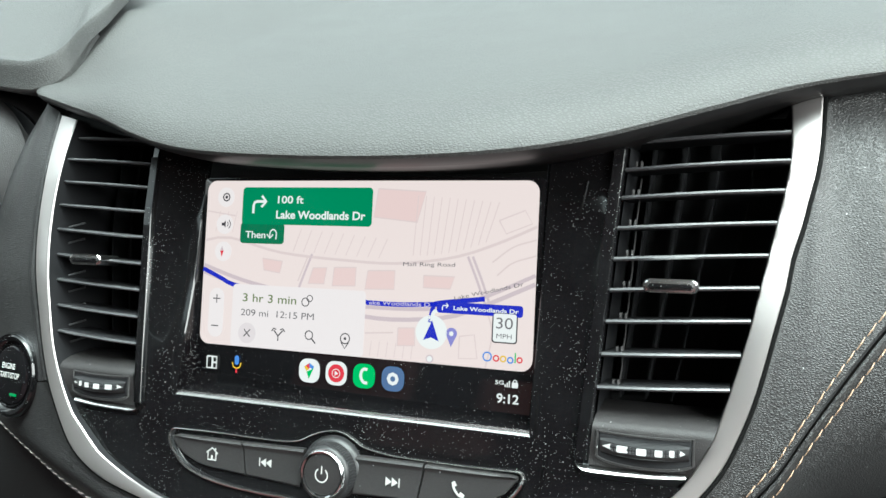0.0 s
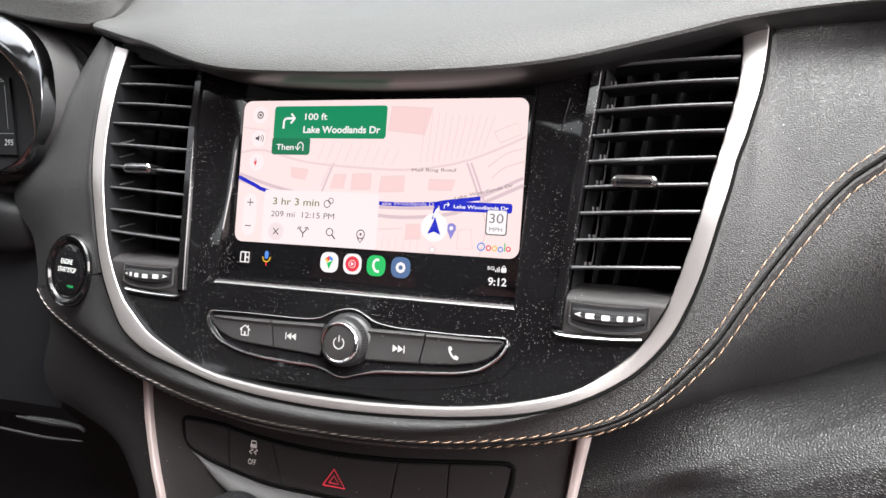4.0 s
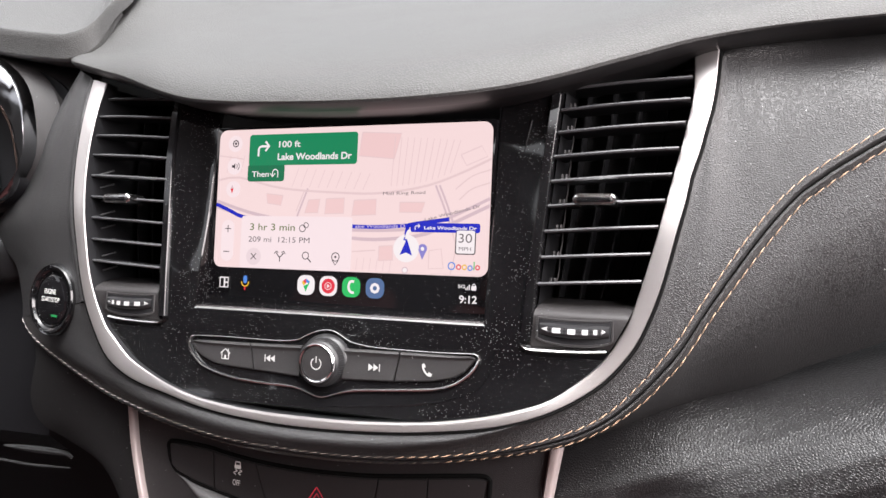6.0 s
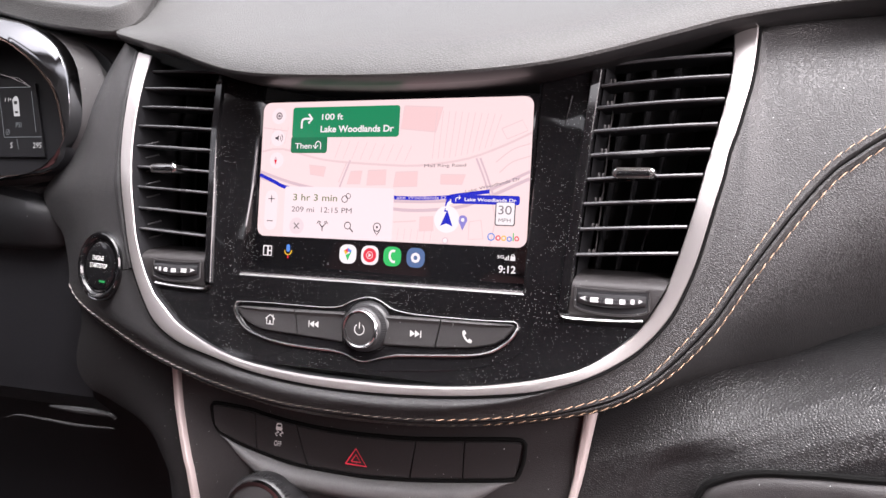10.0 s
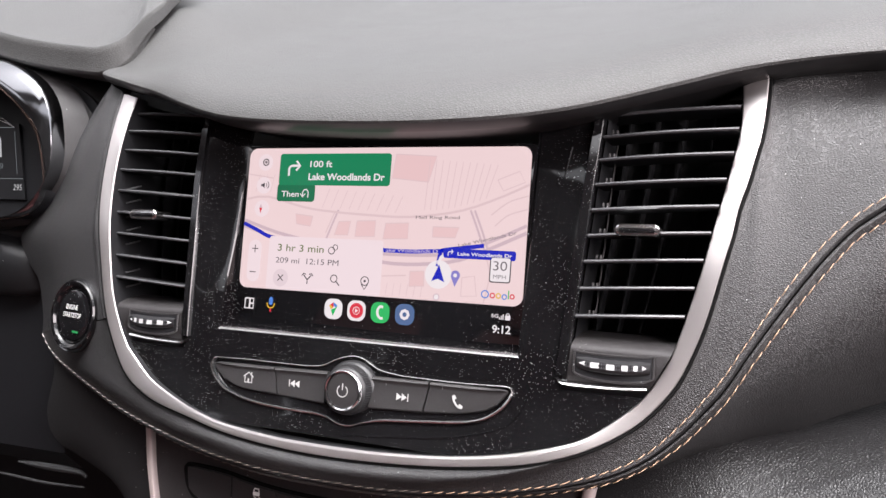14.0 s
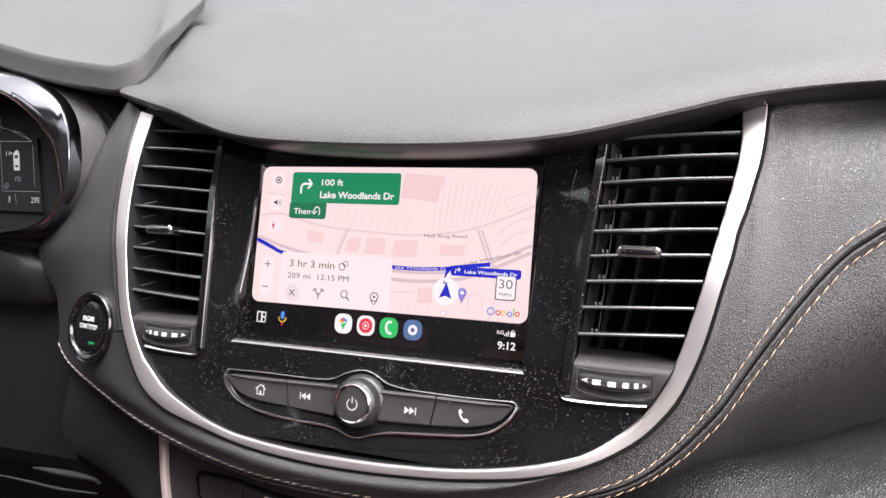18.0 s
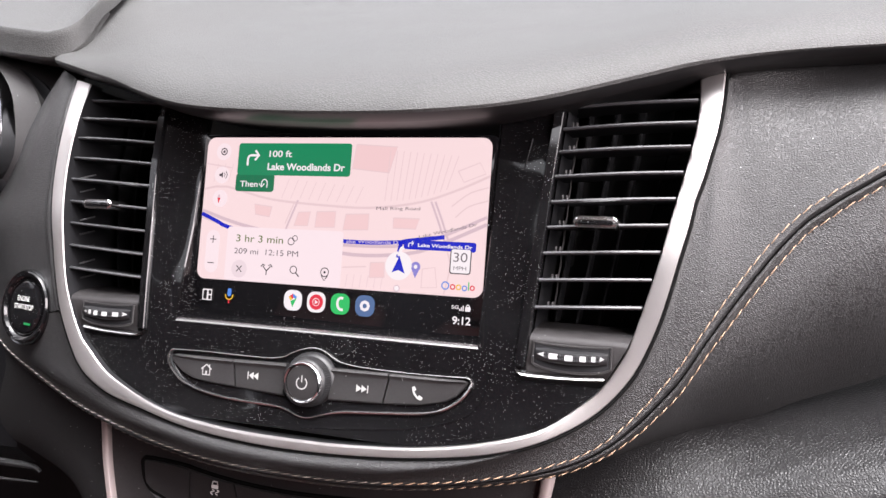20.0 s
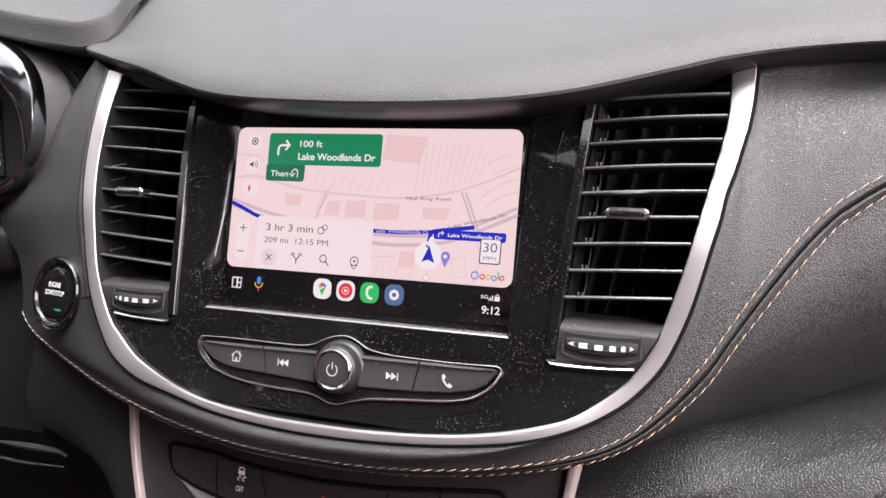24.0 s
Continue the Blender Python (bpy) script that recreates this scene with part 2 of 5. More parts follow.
def thing(name, base, label, category, group="", kind=""):
    ob = new(name)
    ob.empty_display_size = 0.02
    ob.matrix_basis = Matrix.Translation(DASH @ (Vector(base) * 0.001))
    return tagged(ob, label, category, group, kind)


def spline(pts, n):
    """n points along a smooth curve through pts, evenly spaced."""
    p = np.array(pts, float)
    q = np.vstack([2 * p[0] - p[1], p, 2 * p[-1] - p[-2]])
    fine = []
    for i in range(len(p) - 1):
        a, b, c, d = q[i:i + 4]
        for t in np.linspace(0, 1, 16, endpoint=False):
            fine.append(0.5 * (2 * b + (c - a) * t + (2 * a - 5 * b + 4 * c - d) * t * t + (3 * b - a - 3 * c + d) * t ** 3))
    fine = np.array(fine + [p[-1]])
    s = np.r_[0, np.cumsum(np.linalg.norm(np.diff(fine, axis=0), axis=1))]
    u = np.linspace(0, s[-1], n)
    return np.stack([np.interp(u, s, fine[:, k]) for k in range(3)], 1)


def loft(rows, bm=None, ring=False):
    """A skin over rows of points, all of one length."""
    bm = bm or bmesh.new()
    vs = [[bm.verts.new(p) for p in row] for row in rows]
    for a, b in zip(vs, vs[1:]):
        m = len(a)
        for i in range(m if ring else m - 1):
            j = (i + 1) % m
            bm.faces.new((a[i], a[j], b[j], b[i]))
    return bm


def box(x0, x1, y0, y1, z0, z1, bm=None, bevel=0.0):
    bm = bm or bmesh.new()
    r = bmesh.ops.create_cube(bm, size=1)
    bmesh.ops.transform(bm, verts=r["verts"], matrix=Matrix.LocRotScale(((x0 + x1) / 2, (y0 + y1) / 2, (z0 + z1) / 2), None, (x1 - x0, y1 - y0, z1 - z0)))
    if bevel:
        es = {e for v in r["verts"] for e in v.link_edges}
        bmesh.ops.bevel(bm, geom=list(es), offset=bevel, segments=2, affect="EDGES", profile=0.5)
    return bm


def slab(outline, y0, y1, bevel=0.0, seg=2, bm=None):
    """A plate of that outline (x, z), its front at y0 and its back at y1, the front edge rounded."""
    bm = bm or bmesh.new()
    f = [bm.verts.new((x, y0, z)) for x, z in outline]
    k = [bm.verts.new((x, y1, z)) for x, z in outline]
    front = bm.faces.new(f)
    bm.faces.new(k[::-1])
    m = len(f)
    for i in range(m):
        bm.faces.new((f[i], k[i], k[(i + 1) % m], f[(i + 1) % m]))
    if bevel:
        bmesh.ops.bevel(bm, geom=list(front.edges), offset=bevel, segments=seg, affect="EDGES", profile=0.5)
    return bm


def tube(path, r, sides=8, ring=False, bm=None, flat=1.0):
    """A rod of radius r along a path; flat squeezes it towards the face."""
    path = [Vector(p) for p in path]
    bm = bm or bmesh.new()
    rows = []
    m = len(path)
    for i, p in enumerate(path):
        a = path[(i - 1) % m] if ring or i else p
        b = path[(i + 1) % m] if ring or i < m - 1 else p
        d = (b - a).normalized()
        u = d.cross(Vector((0, 1, 0)))
        u = u.normalized() if u.length > 1e-4 else Vector((1, 0, 0))
        w = u.cross(d)
        rad = r[i] if isinstance(r, (list, tuple)) else r
        rows.append([p + rad * (math.cos(2 * math.pi * k / sides) * u + flat * math.sin(2 * math.pi * k / sides) * w) for k in range(sides)])
    if ring:
        rows.append(rows[0])
    loft(rows, bm, True)
    if not ring:
        for row in (rows[0], rows[-1]):
            bm.faces.new([bm.verts.new(p) for p in row])
    bmesh.ops.remove_doubles(bm, verts=bm.verts, dist=1e-4)
    return bm


def disc(x, z, r, y0, y1, n=40, bevel=0.0, rx=1.0, bm=None):
    return slab([(x + r * rx * math.cos(2 * math.pi * i / n), z + r * math.sin(2 * math.pi * i / n)) for i in range(n)], y0, y1, bevel, 3, bm)


def turned(profile, x, z, n=48, rx=1.0):
    """A solid turned round the axis that comes out of the face: rows of (radius, y)."""
    return loft([[(x + rx * r * math.cos(2 * math.pi * k / n), y, z + r * math.sin(2 * math.pi * k / n)) for k in range(n)] for r, y in profile], None, True)


def sheet(pts, y, bm=None):
    """A flat patch of (x, z) points at depth y."""
    bm = bm or bmesh.new()
    bm.faces.new([bm.verts.new((x, y, z)) for x, z in pts])
    return bm


def ribbon(pts, w, y, bm=None):
    """A flat line of width w through (x, z) points at depth y."""
    bm = bm or bmesh.new()
    p = np.array(pts, float)
    rows = []
    for i in range(len(p)):
        d = p[min(i + 1, len(p) - 1)] - p[max(i - 1, 0)]
        d = d / (np.hypot(*d) + 1e-9)
        n = np.array((-d[1], d[0])) * w / 2
        rows.append([(p[i][0] + n[0], y, p[i][1] + n[1]), (p[i][0] - n[0], y, p[i][1] - n[1])])
    return loft(rows, bm)


def rounded(x0, x1, z0, z1, r, n=5):
    out = []
    for cx, cz, a in ((x1 - r, z1 - r, 0), (x0 + r, z1 - r, 90), (x0 + r, z0 + r, 180), (x1 - r, z0 + r, 270)):
        for k in range(n + 1):
            t = radians(a + 90 * k / n)
            out.append((cx + r * math.cos(t), cz + r * math.sin(t)))
    return out


def lettering(name, body, x, z, width, height, y, material, parent, label="", tilt=0.0, bold=0.0):
    """A line of print whose lower left corner is at (x, z), of that width and that height of its capitals."""
    cu = bpy.data.curves.new(name, "FONT")
    cu.body, cu.size, cu.offset = body, 1.0, bold
    ob = new(name, cu)
    me = bpy.data.meshes.new_from_object(ob.evaluated_get(bpy.context.evaluated_depsgraph_get()))
    bpy.data.objects.remove(ob)
    co = [v.co.copy() for v in me.vertices]
    x0, x1 = min(c.x for c in co), max(c.x for c in co)
    sx, sz = width / (x1 - x0), height / 0.70
    ca, sa = math.cos(radians(tilt)), math.sin(radians(tilt))
    turn = DASH @ Matrix.Scale(0.001, 4)
    for v, c in zip(me.vertices, co):
        a, b = (c.x - x0) * sx, c.y * sz
        v.co = turn @ carried(Vector((x + a * ca - b * sa, y, z + a * sa + b * ca)), parent)
    return link(name, me, material, parent, label)


# ---- the face of the fascia ----
def face_y(z):
    """How far the lacquered face stands out at that height."""
    return float(np.interp(z, [-110, -100, -85, -70, -55, -30, 30, 60, 85], [-21.5, -20, -15.5, -12, -10.5, -9, -4, 1, 6]))


def trim_y(z):
    return float(np.interp(z, [-120, -100, -70, -45, 0, 50, 85], [-22, -20.5, -14, -12.5, -11.5, -4.5, 6]))


OUT_RIGHT = [(171.8, 79.0), (171.0, 60.2), (169.5, 47.7), (167.3, 38.1), (165.2, 28.6), (162.4, 19.1), (160.6, 8.4), (157.5, -4.6), (154.8, -16.4), (151.8, -28.2), (147.7, -40.2), (141.8, -52.9), (131.4, -65.9), (120.2, -74.6), (108.6, -81.1), (96.7, -85.8), (84.3, -89.3), (71.4, -91.7), (58.2, -93.7), (44.5, -95.3), (30.4, -96.5), (15.8, -97.4), (0.7, -97.9)]
OUT_LEFT = [(-168.2, 79.4), (-167.6, 66.1), (-166.1, 51.9), (-165.6, 35.1), (-163.8, 16.8), (-160.2, 0.5), (-156.5, -15.5), (-152.5, -31.3), (-147.2, -46.9), (-138.6, -62.1), (-129.3, -73.7), (-118.3, -80.6), (-105.3, -85.6), (-85.4, -89.9), (-66.4, -93.9), (-48.5, -96.2), (-31.4, -97.4), (-15.1, -98.0)]
IN_RIGHT = [(161.9, 69.9), (162.3, 60.6), (161.8, 50.4), (159.9, 39.5), (157.8, 29.4), (155.5, 19.0), (152.9, 7.1), (150.4, -4.8), (147.4, -16.7), (144.1, -28.7), (140.4, -40.7), (136.4, -48.6), (130.9, -57.4), (119.6, -68.3), (108.1, -76.4), (96.1, -81.0), (83.7, -84.6), (70.9, -87.4), (57.6, -89.6), (43.9, -91.1), (29.7, -92.2), (15.0, -93.0), (-0.2, -93.3)]
IN_LEFT = [(-158.1, 76.8), (-158.6, 64.0), (-157.6, 50.7), (-157.5, 35.0), (-156.1, 18.5), (-153.1, 2.2), (-149.9, -15.3), (-145.7, -32.6), (-138.8, -48.0), (-130.8, -59.9), (-125.0, -64.7), (-116.9, -71.1), (-107.7, -76.6), (-86.7, -84.9), (-67.4, -89.8), (-49.5, -91.9), (-32.3, -93.1), (-16.0, -93.4)]


def whole(left, right, y_of, top, n=121):
    """The curve from the upper left, round the bottom, to the upper right, where it ends at that height."""
    pts = left + right[:0:-1] + [(right[0][0], top)]
    return spline([(x, y_of(z), z) for x, z in pts], n)


out_curve, in_curve = whole(OUT_LEFT, OUT_RIGHT, trim_y, 74.5), whole(IN_LEFT, IN_RIGHT, lambda z: trim_y(z) + 0.5, 71)
low_k = int(np.argmin(in_curve[:, 2]))
in_halves = {1: in_curve[low_k:], -1: in_curve[low_k::-1]}


def inner_x(z, s=1):
    """Half the width inside the trim at that height, on either side."""
    h = in_halves[s]
    return float(np.interp(z, h[:, 2], s * h[:, 0]))


def pillar_x(z):
    return float(np.interp(z, [-57, -30, 8, 58], [96.5, 98.5, 101.5, 105]))


fascia = thing("center_fascia", (0, 10, -96), "dusty gloss black centre fascia framed by satin silver trim", "dashboard panel")
SHIFTED[fascia.name] = "trim"
rows = []
for z in np.linspace(-58, -90.2, 14):
    wl, wr = inner_x(z, -1), inner_x(z)
    rows.append([(x, face_y(z) + 1.2 * (abs(x) / 160) ** 2, z) for x in np.linspace(-wl, wr, 41)])
part("lower_panel", loft(rows), M_GLOSS, fascia)
rows = [[(x, face_y(z), z) for x in np.linspace(-pillar_x(z) - 0.5, pillar_x(z) + 0.5, 31)] for z in np.linspace(-58, -47.5, 5)]
part("middle_panel", loft(rows), M_GLOSS, fascia)
for s in (-1, 1):
    rows = []
    for z in np.linspace(-47.5, 66, 30):
        p, f = pillar_x(z), face_y(z)
        t = min(1.0, (z + 47.5) / 60)
        t = t * t * (3 - 2 * t)
        rows.append([(s * x, y, z) for x, y in ((77.4, 2.5), (77.6, f + 4.9 * t + 0.3), (78.1, f + 4.3 * t + 0.1), (84, f + 4.4 * t + 0.1), (89, f + 3.2 * t + 0.1), (p - 5, f + 1.0 * t + 0.1), (p - 2.6, f + 0.2), (p - 1.6, f - 1.2), (p + 1.2, f - 1.0), (p + 1.8, f + 0.4), (p + 2.0, f + 26))])
    part("side_panel", loft(rows), M_GLOSS, fascia, sharp=30)
    rows = [[(s * (pillar_x(z) + dx), face_y(z) + dy, z) for dx, dy in ((-2.9, 0.4), (-2.7, -1.2), (-2.2, -1.8), (1.4, -1.8), (2.0, -1.2), (2.1, 0.0))] for z in np.linspace(-52, 57, 24)]
    part("pillar_cap", loft(rows), M_GLOSS, fascia, "gloss black vertical cap")
# bevelled ledge below the display
rows = [[(x, y, z) for x in np.linspace(-81 if y < -6 else -77.5, 80 if y < -6 else 77, 30)] for y, z in ((1.5, -43.2), (-1, -43.5), (-7.6, -45.2), (-8.9, -45.7), (-9.6, -46.3), (-9.9, -46.9), (-9.9, -47.6))]
part("ledge_top", loft(rows[:3]), M_GLOSS, fascia)
part("ledge_face", loft(rows[5:]), M_GLOSS, fascia)
part("ledge", loft(rows[2:6]), M_LEDGE, fascia, "bevelled bright ledge below the display", sharp=60)
# soft crease beside the keys
for s in (1,):
    pts = [(s * x, face_y(z) + dy, z) for x, z, dy in ((93, 46, 2.2), (90, 25, 3.4), (86, -31, 3.6), (85, -50, 0.1), (82, -66, 0.1), (74, -76, 0.1), (52, -83, 0.1), (20, -87, 0.1), (0, -88.5, 0.1))]
    part("crease", tube(spline(pts, 60), 0.38, 6), M_GLOSS, fascia)
# silver horseshoe trim
rows = []
for k in range(121):
    o, i = Vector(out_curve[k]), Vector(in_curve[k])
    i.y = o.y + 0.2 + 0.6 * max(0.0, i.z - o.z) / (i - o).length
    d = i - o
    f = Vector((0, -1, 0))
    rows.append([o + 4 * -f, o + 0.2 * f, o + 0.05 * d + 0.6 * f, o + 0.3 * d + 0.85 * f, o + 0.75 * d + 0.85 * f, o + 0.95 * d + 0.6 * f, i + 0.1 * f, i - 0.6 * f, i - 8 * f])
# outer wall coloured black so the silver throws no glare on the pad
part("trim_side", loft([r[:2] for r in rows]), M_WELL, fascia, "outer wall of the trim, blackened to stop glare")
part("silver_trim", loft([r[1:7] for r in rows]), M_SILVER, fascia, "satin silver horseshoe trim", True, 14)
part("trim_wall", loft([r[6:] for r in rows]), M_WELL, fascia, "black inner wall of the trim")
part("trim_gap", tube([(p[0] * 1.004, p[1] + 0.6, p[2] - 0.5) for p in out_curve], 0.8, 6), M_GROOVE, fascia)

# ---- display ----
display = thing("infotainment_display", (0, 3, -43), "lit touch display with a pale pink map and blue route", "display")
part("glass", slab(rounded(-77.3, 77.3, -43.4, 47.6, 2.0), 0.9, 3.5, 0.3), M_GLASS, display, "glossy black glass")
U_BG = lit("map_ground", (0.96, 0.735, 0.72))
U_ROAD = lit("map_road", (0.70, 0.52, 0.56))
U_ROAD2 = lit("map_lane", (0.82, 0.61, 0.61))
U_BLD = lit("map_building", (0.91, 0.62, 0.61))
U_CARD = lit("card_white", (0.97, 0.80, 0.81))
U_GREEN = lit("banner_green", (0.012, 0.25, 0.105))
U_GREEN2 = lit("banner_dark_green", (0.010, 0.175, 0.075))
U_WHITE = lit("display_white", (0.96, 0.88, 0.88))
U_BLUE = lit("route_blue", (0.004, 0.012, 0.52))
U_PALEROUTE = lit("route_print", (0.62, 0.50, 0.72))
U_GREY = lit("print_grey", (0.16, 0.135, 0.15))
U_INK = lit("print_dark", (0.055, 0.045, 0.055))
U_SIGN = lit("sign_grey", (0.21, 0.175, 0.19))
U_OLIVE = lit("print_olive", (0.16, 0.20, 0.07))
U_PIN = lit("pin_violet", (0.28, 0.24, 0.62))
U_LRED = lit("light_red", (0.80, 0.03, 0.06))
U_LGREEN = lit("light_green", (0.02, 0.52, 0.12))
U_LYELLOW = lit("light_yellow", (0.85, 0.50, 0.03))
U_LBLUE = lit("light_blue", (0.09, 0.26, 0.75))
U_STEEL = lit("steel_blue", (0.085, 0.155, 0.33))
Y1, Y2, Y3, Y4, Y5 = 0.72, 0.60, 0.48, 0.36, 0.24
part("map", sheet([(x, z) for x, z in rounded(-75.4, 75.2, -25.4, 46.4, 4.5)], Y1), U_BG, display, "pale pink map", False)


def arc(pts, n=24):
    return spline([(x, 0, z) for x, z in pts], n)[:, (0, 2)]


def road(pts, w, material=None, y=Y2):
    return part("road", ribbon(arc(pts), w, y), material or U_ROAD, display, "", False)


def bar(x0, x1, z, h, material, y=Y5, name="print_bar"):
    return part(name, sheet([(x0, z), (x1, z), (x1, z + h), (x0, z + h)], y), material, display, "", False)


road([(-75, 20), (-62, 21.4), (-36, 15.7), (-1, 13.3), (20, 13.2), (43, 16.5), (61, 22.7), (75, 29)], 1.1, U_ROAD2)
road([(-75, 9), (-55, 3.3), (-30, -1.5), (5.7, -9), (36.6, -7.7), (53, -2.7), (75, 7.3)], 1.7)
road([(-75, 6), (-55, 0.5), (-25, -3.0), (5.7, -5.0), (36, -4.0), (53, 0.6), (75, 10.6)], 1.5)
for a in ([(-20.8, 15.6), (-25.3, 4), (-27, -1)], [(48, 16.9), (52, 8), (55.8, -1.2)], [(50, 16.9), (54, 8), (57.6, -1.2)]):
    road(a, 1.0)
for a in ([(56, -2), (59, -12), (57, -25)], [(-22.5, 15), (-27, 4)], [(30, -8), (29, -16)], [(5.5, -15.5), (18, -14.5)], [(58, 15), (66, 21), (75, 24)], [(60, 10), (66, 15), (75, 18)], [(-75, 33), (-60, 31)]):
    road(a, 0.6, U_ROAD2)
for k in range(9):
    x = -30 + 5.0 * k
    part("lot_line", ribbon([(x + 3.5, 26 - 0.4 * k), (x, 16.5 - 0.2 * k)], 0.35, Y2 - 0.02), U_ROAD2, display, "", False)
for k in range(11):
    x = 25 + 3.0 * k
    part("lot_line", ribbon([(x + 1.2 + 0.35 * k, 40.5 - 0.25 * k), (x, 16.5 + 0.06 * k * k)], 0.35, Y2 - 0.02), U_ROAD2, display, "", False)
for k in range(6):
    x = 8 + 3.6 * k
    part("lot_line", ribbon([(x, -24.5), (x + 0.6, -18.5)], 0.3, Y2 - 0.02), U_ROAD2, display, "", False)
for k in range(5):
    x = -70 + 4.4 * k
    part("lot_line", ribbon([(x, 24), (x + 2, 33)], 0.3, Y2 - 0.02), U_ROAD2, display, "", False)
for q in ([(-10, 10.4), (0.1, 10.8), (0, 3.2), (-10.6, 2.8)], [(5.5, 9.7), (17.5, 10.2), (17.5, 2.7), (4.5, 2.2)], [(8.5, 43.1), (29.4, 42), (26.1, 29.7), (7, 31.5)], [(30, 8.8), (43, 8.8), (41.3, 4), (30, 4)], [(-20, 9.8), (-13.5, 10.2), (-14.5, 3.4), (-22, 3.2)], [(46, -14), (52, -13), (53.5, -22), (46, -22.5)], [(20, -12.5), (27, -12), (27.5, -19), (20, -19.5)], [(-35, 12), (-45, 13), (-44, 8), (-36, 7)], [(60, 31), (70, 35), (73, 30), (63, 26)]):
    part("building_outline", ribbon(q + q[:1], 0.5, Y2 - 0.03), U_ROAD2, display, "", False)
    part("building", sheet(q, Y2 + 0.03), U_BLD if abs(q[0][0]) < 40 else U_BG, display, "", False)
road([(-75.3, 7.4), (-67, 4.2), (-58.1, 0.8), (-40, -0.8), (5.5, -3.0)], 1.9, U_BLUE, Y3)
road([(5.5, -3.2), (20, -3.2), (36.5, -2.2)], 1.9, U_BLUE, Y3)
road([(33.6, -9.5), (34.6, -3.5), (36.5, -1.8), (55.6, 0.9)], 1.9, U_BLUE, Y3)
lettering("print", "ake Woodlands D", 6.8, -3.9, 26.5, 1.6, Y4, U_PALEROUTE, display, "", 1.2, 0.015)
part("turn_preview", ribbon(arc([(34.4, -8.8), (34.7, -6.2), (35.6, -4.9), (38, -4.4)], 12), 1.5, Y4 + 0.04), U_WHITE, display, "", False)
lettering("print", "Mall Ring Road", 21, 12.2, 22, 1.5, Y4, U_GREY, display, "", 1.5)
lettering("print", "Lake Woodlands Dr", 43.5, -0.2, 28, 1.5, Y4, U_GREY, display, "", 14)
part("route_label", sheet(rounded(36.2, 70.9, -5.4, -1.0, 1.2), Y4), U_BLUE, display, "", False)
lettering("print", "Lake Woodlands Dr", 43.2, -4.0, 26, 1.55, Y5, U_WHITE, display, "", 0, 0.02)


def turn_arrow(x, z, s, name="turn_arrow"):
    bm = ribbon([(x, z), (x, z + 3.2 * s), (x + 0.5 * s, z + 4.2 * s), (x + 1.5 * s, z + 4.6 * s), (x + 5 * s, z + 4.6 * s)], 1.0 * s, Y5)
    ribbon([(x + 3.6 * s, z + 6.8 * s), (x + 5.6 * s, z + 4.6 * s), (x + 3.6 * s, z + 2.4 * s)], 1.0 * s, Y5 - 0.02, bm)
    return part(name, bm, U_WHITE, display, "", False)


turn_arrow(38.6, -4.4, 0.42)
part("position_halo", disc(34.3, -13.2, 6.6, Y3, Y3 + 0.05), U_WHITE, display, "white disc", False)
part("position_arrow", sheet([(34.5, -8.6), (37.6, -16.6), (34.3, -15.2), (31.1, -16.4)], Y4), U_BLUE, display, "blue arrowhead", False)
part("route_dot", disc(34.1, -23.6, 1.6, Y3, Y3 + 0.05, 24), U_ROAD, display, "", False)
part("route_dot", disc(34.1, -23.6, 1.15, Y4, Y4 + 0.05, 24), U_WHITE, display, "", False)
part("map_pin", disc(42.7, -13.2, 2.3, Y3, Y3 + 0.05, 28), U_PIN, display, "violet pin", False)
part("map_pin", sheet([(40.9, -14.6), (44.5, -14.6), (42.7, -18.4)], Y3), U_PIN, display, "", False)
part("map_pin", disc(42.7, -13.2, 0.9, Y4, Y4 + 0.05, 20), U_WHITE, display, "", False)
part("speed_sign", sheet(rounded(59.0, 69.0, -15.4, -3.8, 1.2), Y4), U_INK, display, "", False)
part("speed_sign", sheet(rounded(59.5, 68.5, -14.9, -4.3, 0.9), Y4 - 0.06), U_WHITE, display, "white speed limit plate", False)
lettering("print", "30", 60.6, -9.9, 6.6, 4.2, Y5 - 0.05, U_SIGN, display)
lettering("print", "MPH", 60.9, -13.6, 6.0, 1.8, Y5 - 0.05, U_SIGN, display)
for k, (c, r) in enumerate(((U_LBLUE, 1.9), (U_LRED, 1.3), (U_LYELLOW, 1.3), (U_LBLUE, 1.3), (U_LGREEN, 0.45), (U_LRED, 1.2))):
    x = 57.6 + (0, 3.5, 6.3, 9.1, 11.0, 12.7)[k]
    if r > 0.5:
        part("brand_mark", turned([(r, Y4), (r - 0.55, Y4)], x, -21.2 + (0.4 if k == 0 else 0 if k != 3 else -0.3), 20), c, display, "", False)
    else:
        bar(x - 0.25, x + 0.25, -22.4, 3.8, c, Y4, "brand_mark")
# guidance banner
part("banner", sheet(rounded(-56.6, 6.1, 27.5, 43.5, 1.6), Y3), U_GREEN, display, "green guidance banner", False)
part("next_step", sheet(rounded(-57.0, -34.9, 19.2, 28.2, 1.6), Y3 + 0.05), U_GREEN2, display, "dark green strip", False)
turn_arrow(-50.8, 32.2, 1.12)
lettering("print", "100 ft", -38.7, 36.7, 12.6, 3.1, Y5, U_WHITE, display, "", 0, 0.015)
lettering("print", "Lake Woodlands Dr", -39.2, 30.2, 42.4, 3.3, Y5, U_WHITE, display, "", 0, 0.025)
lettering("print", "Then", -54.2, 21.6, 10.2, 2.9, Y5, U_WHITE, display, "", 0, 0.012)
bm = ribbon(arc([(-38.7, 21.2), (-38.7, 24.2), (-40.2, 25.4), (-41.7, 24.2), (-41.7, 21.8)], 16), 0.55, Y5)
